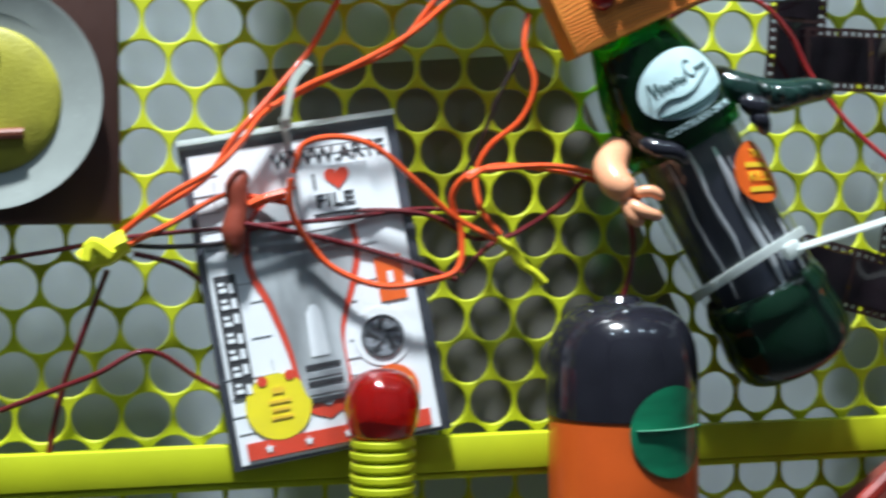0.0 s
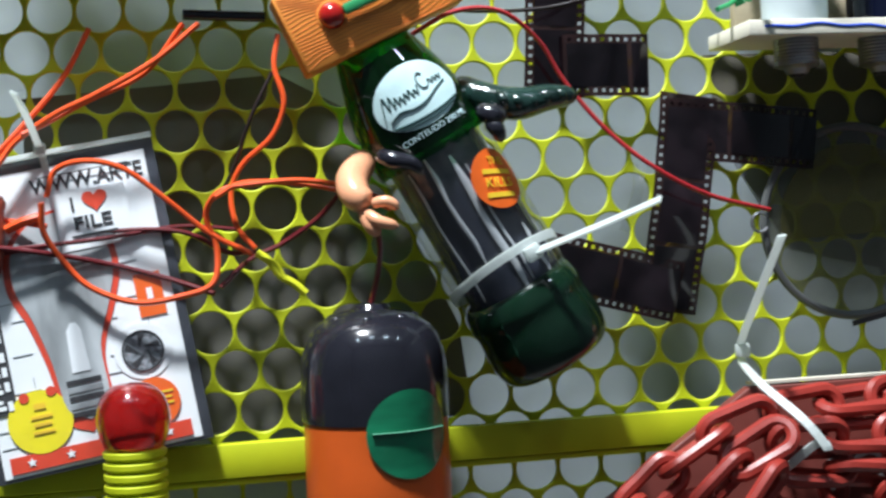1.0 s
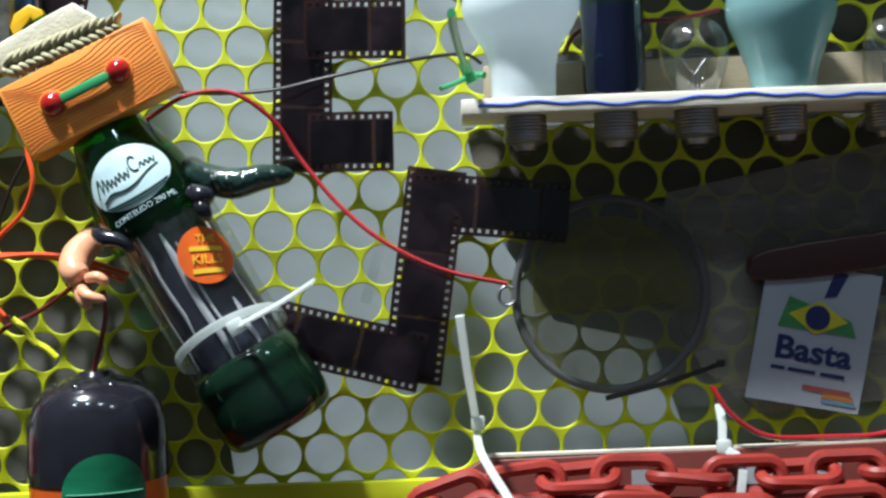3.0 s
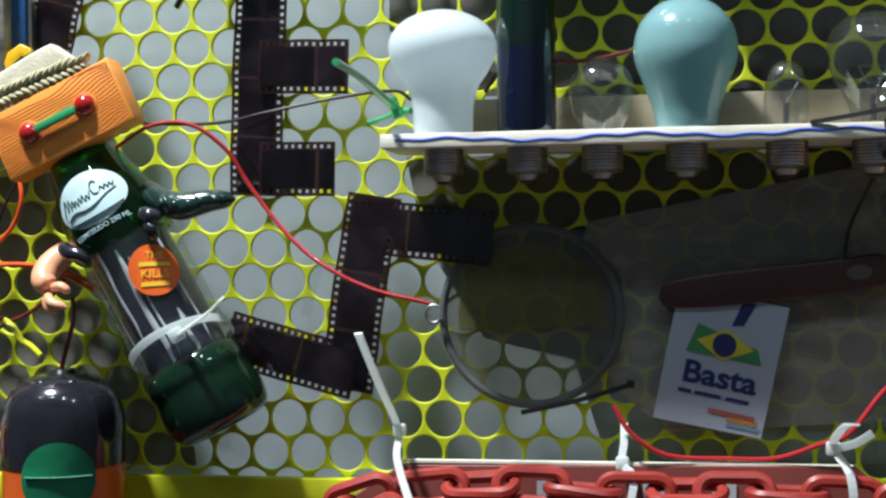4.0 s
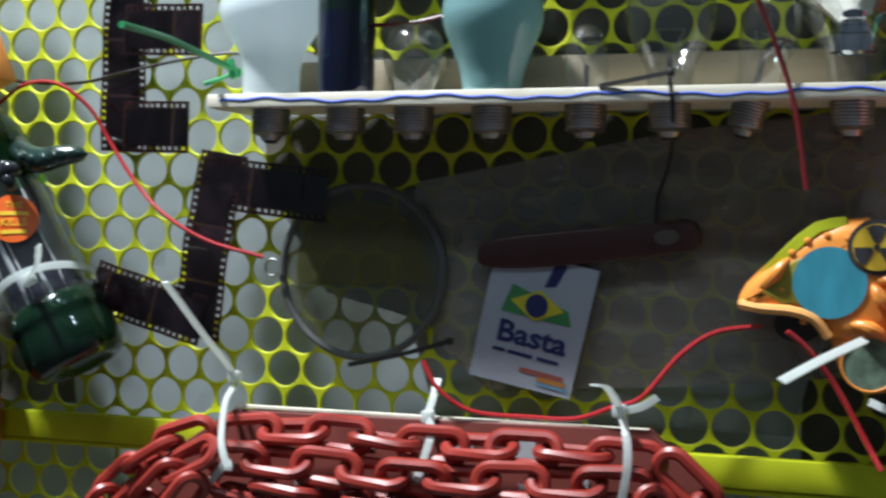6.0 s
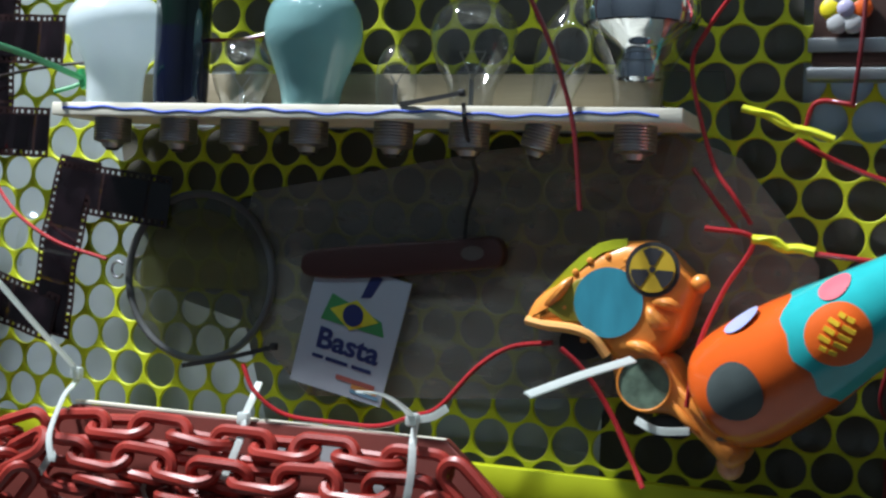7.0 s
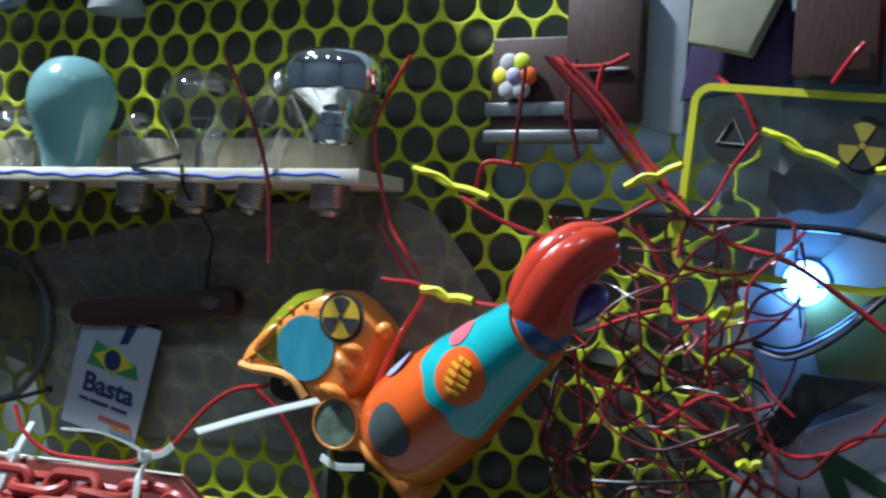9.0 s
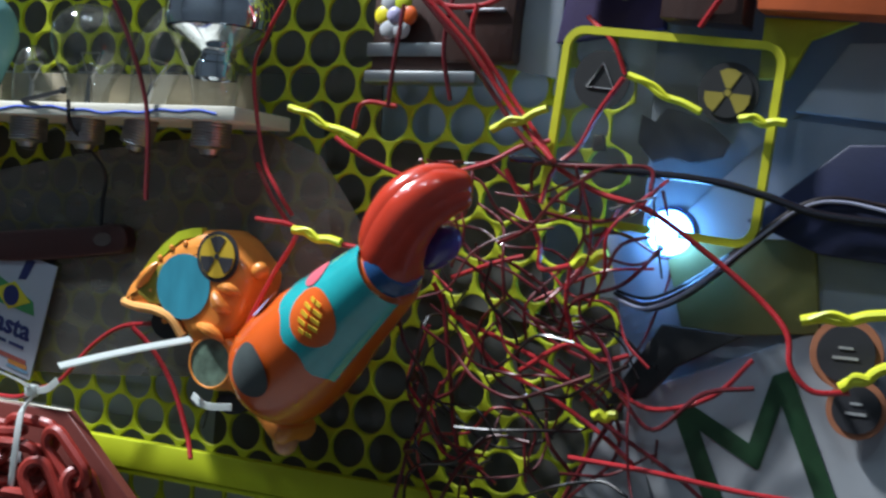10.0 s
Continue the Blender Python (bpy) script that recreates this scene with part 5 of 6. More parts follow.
def rocket():
    d = Vector((0.829, -0.45, 0.559)).normalized()
    front = (Vector((0, -1, 0)) - d * d.dot(Vector((0, -1, 0)))).normalized()
    side = d.cross(front)
    m = Matrix((side, d * 1.09, front)).transposed().to_4x4()
    m.translation = (0.4155, -0.0380, 1.2345)
    t = thing("rocket", m, "orange plastic bottle rocket with turquoise sleeve and red curved tip", "rocket")
    part("body", lathe(bmesh.new(), round_prof([(0.0, 0.0), (0.018, 0.0005), (0.029, 0.005), (0.0338, 0.015), (0.0342, 0.036), (0.0318, 0.060), (0.0268, 0.085), (0.0235, 0.108), (0.0195, 0.130), (0.0130, 0.134), (0.0, 0.135)], 5), 48), M_OBOT, t, "glossy orange bottle body")
    def rr(h):
        return 0.0332 - 0.0050 * (h - 0.058) / 0.027 if h < 0.085 else 0.0282 - 0.0076 * (h - 0.085) / 0.047
    bm, rows = bmesh.new(), []
    for j in range(13):
        row = []
        for k in range(25):
            a = -2.4 + 3.65 * k / 24
            h = 0.133 - (0.064 + 0.002 * a + 0.0016 * math.sin(k * 1.3) + 0.0012 * math.sin(k * 0.6)) * (1 - j / 12)
            row.append(bm.verts.new((rr(h) * math.sin(a), h, rr(h) * math.cos(a))))
        rows.append(row)
    for a, b in zip(rows, rows[1:]):
        for k in range(24):
            bm.faces.new((a[k], a[k + 1], b[k + 1], b[k]))
    part("sleeve", bm, M_TEALW, t, "turquoise vinyl wrap")
    st = part("sticker", patch(bmesh.new(), rr, 0.0925, 0.0, 0.0158, 0.60), M_ORANGE, t, "round orange sticker with yellow print")
    for k in range(5):
        v = 0.0092 - 0.0046 * k
        for u, w in ((-0.0042, 0.0062), (0.0038, 0.0068)):
            if abs(k - 2) == 2:
                u, w = u * 0.6, w * 0.62
            x, y = u * math.cos(0.55) - v * math.sin(0.55), u * math.sin(0.55) + v * math.cos(0.55)
            r = rr(0.0925 + y) + 0.0012
            bm = box(bmesh.new(), -w / 2, w / 2, -0.0012, 0.0012, 0, 0.0004)
            bmesh.ops.transform(bm, matrix=Matrix.Rotation(x / r, 4, "Y") @ Matrix.Translation((0, 0.0925 + y, r)) @ Matrix.Rotation(0.55, 4, "Z"), verts=bm.verts)
            part("print_bar", bm, M_YINK, st, smooth=False)
    part("pink_sticker", patch(bmesh.new(), rr, 0.098, -0.95, 0.0085, 0.32), mat("pink_print", (0.62, 0.12, 0.16), 0.4), t, "pink printed sticker")
    part("grey_sticker", patch(bmesh.new(), lambda h: 0.0345, 0.0325, 0.0, 0.0155, 0.46), M_GREYD, t, "round dark grey sticker")
    part("blue_sticker", patch(bmesh.new(), lambda h: 0.0345, 0.046, -1.10, 0.0110, 0.22), mat("lilac_sticker", (0.35, 0.38, 0.62), 0.4), t, "lilac sticker")
    part("collar", lathe(bmesh.new(), [(0.0, 0.128), (0.0175, 0.129), (0.0165, 0.136), (0.0140, 0.141), (0.0, 0.142)], 40), M_BLUEPL, t, "dark blue collar")
    inv = t.matrix_world.inverted()
    line = glide([inv @ Vector(p) for p in ((0.5240, -0.0880, 1.3010), (0.5255, -0.0990, 1.3185), (0.5350, -0.1000, 1.3380), (0.5480, -0.0940, 1.3500), (0.5610, -0.0840, 1.3550))], 6)
    for name, off, rad in (("tip", (0.0, 0.0), 0.0160), ("tip_rib", (-0.0070, 0.004), 0.0110), ("tip_rib", (0.0070, 0.004), 0.0110)):
        part(name, taper(bmesh.new(), [p + Vector((off[0], 0, off[1])) for p in line[::4]], [rad * 0.95, rad * 1.08, rad * 1.05, rad * 0.85, rad * 0.4], 20, 6), M_REDPL, t, "red ribbed vinyl tip")
    part("inner_fold", ball(bmesh.new(), *(inv @ Vector((0.5420, -0.0800, 1.3210))), 0.0125, 0.8, 1.3, 0.8, 20), mat("violet_vinyl", (0.07, 0.05, 0.28), 0.25, coat=0.4), t, "violet inner fold")


rocket()

# ---- right-hand side: boards, boxes, the lit lamp ----
def clear_case():
    t = thing("plastic_case", face(0.6375, 1.390, -0.012, -5), "clear plastic case lid with a yellow rubber rim", "case")
    w, h, r = 0.0590, 0.0510, 0.010
    outline = []
    for sx, sy, a0 in ((1, 1, 0), (-1, 1, 90), (-1, -1, 180), (1, -1, 270)):
        outline += [(sx * (w - r) + r * math.cos(radians(a0 + d)), sy * (h - r) + r * math.sin(radians(a0 + d))) for d in range(0, 91, 15)]
    part("rim", sweep(bmesh.new(), [(x, y, 0.010) for x, y in outline], [(-0.0021, -0.0024), (0.0021, -0.0024), (0.0021, 0.0024), (-0.0021, 0.0024)], closed=True, up=(0, 0, 1)), M_FRAMEY, t, "yellow rubber rim")
    part("pane", slab(bmesh.new(), [(x * 0.975, y * 0.975) for x, y in outline], 0.009, 0.0102), M_PANE, t, "hazy clear pane", smooth=False)
    for x, y, kind in ((-0.036, 0.025, 0), (0.034, 0.025, 1)):
        part("badge", slab(bmesh.new(), ring_pts(x, y, 0.0160, 40), 0.0106, 0.0114), M_BLACKM, t, "round black badge", smooth=False)
        if kind:
            badge_rays(t, x, y, 0.0114, 0.0150, mat("dim_badge_yellow", (0.30, 0.24, 0.03), 0.5), M_BLACKM)
        else:
            tri = [(x + 0.0090 * math.cos(radians(90 + 120 * k)), y + 0.0090 * math.sin(radians(90 + 120 * k)), 0.0118) for k in range(3)]
            part("triangle_line", tube(bmesh.new(), tri, 0.0005, 6, True), M_GREYL, t)


clear_case()


def led_lamp():
    t = thing("led_lamp", face(0.6455, 1.3385, -0.005), "bright blue white lamp glowing behind the case", "lamp")
    part("glowing_dome", ball(bmesh.new(), 0, 0, 0.010, 0.0120, u=24), M_LED, t, "glowing blue white dome")
    part("lamp_base", lathe(bmesh.new(), [(0, -0.004), (0.012, -0.004), (0.014, -0.001), (0.012, 0.001), (0.008, 0.0025), (0, 0.002)], 40), M_BLACK, t).matrix_local = Matrix.Rotation(radians(90), 4, "X")
    # translucent shell added round the dome to imitate its blue halo
    m, n, l = nodes_of("blue_halo_tint")
    out, tr, tl, mix = (n.new("ShaderNode" + k) for k in ("OutputMaterial", "BsdfTransparent", "BsdfTranslucent", "MixShader"))
    tr.inputs[0].default_value, tl.inputs[0].default_value, mix.inputs[0].default_value = (0.75, 0.88, 1.0, 1), (0.10, 0.30, 0.95, 1), 0.03
    for k, o in ((1, tr), (2, tl), ):
        l.new(o.outputs[0], mix.inputs[k])
    l.new(mix.outputs[0], out.inputs[0])
    part("halo_shell", ball(bmesh.new(), 0, 0, 0.010, 0.0140, u=24), m, t, "added translucent shell that gives the lamp a faint blue halo")


led_lamp()


def boards():
    def board(name, pts, y, th, material, label, cat):
        cx, cz = sum(p[0] for p in pts) / len(pts), sum(p[1] for p in pts) / len(pts)
        return solo(name, slab(bmesh.new(), [(x - cx, z - cz) for x, z in pts], 0, th, min(0.001, th / 4)), material, face(cx, cz, y), label, cat)
    board("dark_scrap", [(0.622, 1.402), (0.630, 1.398), (0.636, 1.406), (0.648, 1.403), (0.660, 1.398), (0.672, 1.388), (0.668, 1.380), (0.652, 1.376), (0.640, 1.379), (0.630, 1.376), (0.621, 1.386)], -0.004, 0.003, mat("blackened_plastic", (0.030, 0.034, 0.045), 0.4, var=0.5, scale=70), "blackened torn scrap behind the clear case", "scrap")
    board("black_scrap", [(0.595, 1.39), (0.601, 1.39), (0.603, 1.381), (0.595, 1.381)], -0.004, 0.003, M_BLACKM, "small black scrap behind the clear case", "scrap")
    board("paper_sheet", [(0.600, 1.19), (0.645, 1.19), (0.634, 1.236), (0.610, 1.232)], -0.003, 0.004, M_PAPER, "torn piece of white paper", "paper")
    board("black_board", [(0.617, 1.243), (0.646, 1.290), (0.690, 1.288), (0.655, 1.268), (0.640, 1.250)], -0.014, 0.005, M_BLACKM, "black plastic corner piece", "board")
    board("olive_board", [(0.640, 1.335), (0.720, 1.340), (0.726, 1.292), (0.655, 1.284)], -0.003, 0.006, M_OLIVE, "olive yellow board piece", "board")
    board("blue_board", [(0.686, 1.347), (0.735, 1.388), (0.820, 1.390), (0.820, 1.325), (0.725, 1.332)], -0.010, 0.006, M_BLUEB, "dark blue board piece", "board")
    board("grey_board", [(0.606, 1.335), (0.645, 1.345), (0.700, 1.400), (0.820, 1.440), (0.820, 1.130), (0.640, 1.130), (0.622, 1.250), (0.616, 1.300)], -0.0015, 0.003, M_PAPERG, "grey backing board with torn edges", "board")
    board("purple_cloth", [(0.570, 1.440), (0.580, 1.500), (0.630, 1.500), (0.632, 1.448)], -0.004, 0.006, M_PURPLE, "dark purple cloth piece", "cloth")
    board("pale_box", [(0.578, 1.470), (0.583, 1.520), (0.640, 1.520), (0.612, 1.462)], -0.016, 0.012, mat("pale_olive_box", (0.36, 0.35, 0.24), 0.5, var=0.15), "pale olive cardboard box corner", "box")
    board("brown_box", [(0.636, 1.450), (0.638, 1.520), (0.682, 1.520), (0.680, 1.446)], -0.010, 0.020, M_BROWN, "dark brown box above the case", "box")
    board("orange_box", [(0.688, 1.453), (0.686, 1.520), (0.760, 1.520), (0.756, 1.448)], -0.016, 0.018, mat("orange_red_card", (0.60, 0.12, 0.03), 0.45), "orange red cardboard box", "box")
    board("yellow_strip", [(0.687, 1.420), (0.688, 1.452), (0.735, 1.449), (0.712, 1.440), (0.702, 1.420)], -0.014, 0.004, M_FRAMEY, "yellow plastic strip beside the case", "strip")
    board("white_board", [(0.705, 1.405), (0.730, 1.440), (0.830, 1.440), (0.830, 1.392)], -0.004, 0.004, M_PAPER, "white cut board piece", "board")
    board("printed_page", [(0.546, 1.425), (0.552, 1.510), (0.574, 1.510), (0.572, 1.420)], -0.006, 0.003, M_PAPERG, "grey printed page beside the tray", "paper")
    s = thing("letter_sign", face(0.690, 1.232, -0.004, 24), "white sign board with large dark green letters", "sign")
    part("sheet", box(bmesh.new(), -0.055, 0.075, -0.055, 0.042, 0.0, 0.004, 0.0006), M_PAPER, s, smooth=False)
    words("M", 0.104, M_LEAFG, s, 0.004, -0.012, 0.0044, 0, depth=0.0004)
    for x, z, r in ((0.741, 1.284, 0.0180), (0.748, 1.257, 0.0150)):
        b = thing("badge", face(x, z, -0.014), "round black badge with an orange ring", "badge", "round badges")
        part("rim", slab(bmesh.new(), ring_pts(0, 0, r, 40), 0.0, 0.002), mat("orange_ring", (0.42, 0.16, 0.08), 0.5), b, smooth=False)
        part("disc", slab(bmesh.new(), ring_pts(0, 0, r * 0.8, 40), 0.0022, 0.003), M_INK, b, smooth=False)
        bars("mark", [(0, -0.002, r * 0.7, 0.0014), (0, 0.003, r * 0.4, 0.0012)], M_GREYL, b, 0.0032)


boards()


def tin_tray():
    t = thing("tin_tray", face(0.493, 1.4195, -0.004), "flat tin tray with a bright lower edge", "tray")
    part("pan", box(bmesh.new(), -0.040, 0.030, 0.004, 0.060, 0.0, 0.010, 0.002), M_BROWN, t, "dark brown tray floor")
    part("lip", box(bmesh.new(), -0.042, 0.032, -0.004, 0.0035, 0.0, 0.014, 0.0015), M_TIN, t, "bright tin lip")
    part("edge", box(bmesh.new(), -0.042, 0.028, 0.012, 0.020, 0.0102, 0.0120, 0.0006), M_TIN, t)
    f = thing("flower_badge", face(0.471, 1.455, -0.016), "small white flower badge with yellow and orange petals", "badge")
    for k, m in enumerate((M_YDISC, M_PAPER, M_PAPER, M_ORANGE, M_LIME, M_PAPER)):
        a = radians(180 + 60 * k)
        part("petal", ball(bmesh.new(), 0.0080 * math.cos(a), 0.0090 * math.sin(a), 0.003, 0.0062, 1, 1, 0.4, 16), m, f)
    part("centre", ball(bmesh.new(), 0, 0, 0.0045, 0.0050, 1, 1, 0.5, 16), mat("lilac_plastic", (0.45, 0.42, 0.62), 0.3), f)
    b = thing("dark_box", face(0.528, 1.450, -0.004), "dark brown box with metal clasps", "box")
    part("body", box(bmesh.new(), -0.026, 0.020, -0.022, 0.060, 0, 0.014, 0.002), M_BROWN, b)
    part("clasp", box(bmesh.new(), -0.012, 0.014, 0.006, 0.0085, 0.0142, 0.0165, 0.0008), M_METAL, b, "bright metal clasp")


tin_tray()


def top_things():
    solo("plastic_bag", slab(bmesh.new(), [(-0.035, 0.0), (0.015, 0.006), (0.050, 0.024), (0.040, 0.060), (-0.040, 0.060)], 0, 0.010, 0.003), mat("blue_white_foil", (0.30, 0.36, 0.55), 0.25, var=0.6, scale=40, coat=0.5), face(0.075, 1.5065, -0.030), "crumpled blue and white plastic bag", "bag")
    t = thing("light_bulb", face(0.178, 1.5045, -0.030), "grey cap of a bulb hanging above the shelf", "light bulb")
    part("cap", lathe(bmesh.new(), round_prof([(0.0195, 0.0), (0.0190, 0.004), (0.0160, 0.012), (0.0100, 0.018), (0.0, 0.020)], 4), 40), mat("grey_cap", (0.33, 0.36, 0.36), 0.35), t)
    part("stem", lathe(bmesh.new(), [(0.006, 0.019), (0.006, 0.045), (0, 0.046)], 20), M_BLACKM, t)
    s = thing("black_clip", face(-0.148, 1.497, -0.016), "black twisted wire clip on the panel", "clip")
    for pts in ([(-0.022, -0.012, 0), (-0.010, 0.004, 0.004), (0.004, 0.016, 0.004)], [(-0.006, 0.006, 0.004), (0.008, -0.004, 0.006), (0.016, -0.006, 0.002)], [(-0.006, 0.004, 0.006), (0.002, 0.018, 0.004), (0.000, 0.040, 0)]):
        part("wire", tube(bmesh.new(), glide(pts, 4), 0.0022, 8), M_BLACK, s)
    part("grey_body", ball(bmesh.new(), 0.006, 0.020, 0.002, 0.014, 1, 1, 0.7, 20), mat("grey_rubber_ball", (0.16, 0.17, 0.16), 0.4), s, "grey rubber body")
    c = [(-0.011, -0.010), (-0.005, -0.010), (-0.005, -0.002), (0.002, 0.002), (0.004, -0.006), (0.009, -0.006), (0.010, 0.004), (0.004, 0.010), (-0.006, 0.008), (-0.011, 0.002)]
    solo("plastic_clip", slab(bmesh.new(), c, 0, 0.005, 0.001), mat("golden_yellow_plastic", (0.75, 0.42, 0.01), 0.4, var=0.1), face(-0.272, 1.452, -0.026, 20), "golden yellow plastic clip above the straw rope", "clip")
    tin = thing("tin", face(-0.277, 1.488, -0.006), "slim dark blue tin with a pale edge beside the film", "tin")
    part("body", box(bmesh.new(), -0.009, 0.004, -0.030, 0.045, 0, 0.014, 0.0015), M_BLUEPL, tin)
    part("edge", box(bmesh.new(), 0.0042, 0.0072, -0.030, 0.045, 0.002, 0.012, 0.0008), M_TIN, tin, "pale metal edge")
    solo("black_pen", tube(bmesh.new(), [(-0.022, 0.001, 0), (0.022, -0.001, 0)], 0.0030, 12), M_BLACK, face(-0.304, 1.411, -0.008), "short black pen clipped to the panel", "pen")
    # real box, stretched out of sight to the left and upwards to throw shade
    solo("box", box(bmesh.new(), -0.125, 0.035, -0.006, 0.225, 0, 0.026, 0.002), mat("mottled_box", (0.24, 0.24, 0.22), 0.4, var=0.8, scale=60), face(-0.318, 1.437, -0.004), "mottled black and white box above the packet", "box")
    # unseen boards added higher up, placed for the shade they throw on the panel
    for x0, x1, z in ((-0.06, 0.095, 1.685), (0.115, 0.345, 1.600)):
        u = thing("shelf", face((x0 + x1) / 2, z, -0.036), "unseen upper shelf board added to cast shade on the panel", "shelf")
        part("board", box(bmesh.new(), (x0 - x1) / 2, (x1 - x0) / 2, 0, 0.009, -0.035, 0.040, 0.001), M_CREAM, u)
    # unseen opaque sheet added to keep light off the wall behind the holes
    solo("unseen_light_block", box(bmesh.new(), -0.28, 0.28, 0, 0.26, 0, 0.003, 0.0005), M_PAPERG, face(0.29, 1.540, -0.001), "unseen grey sheet added above the shelf to block light from the wall", "cardboard", smooth=False)


top_things()

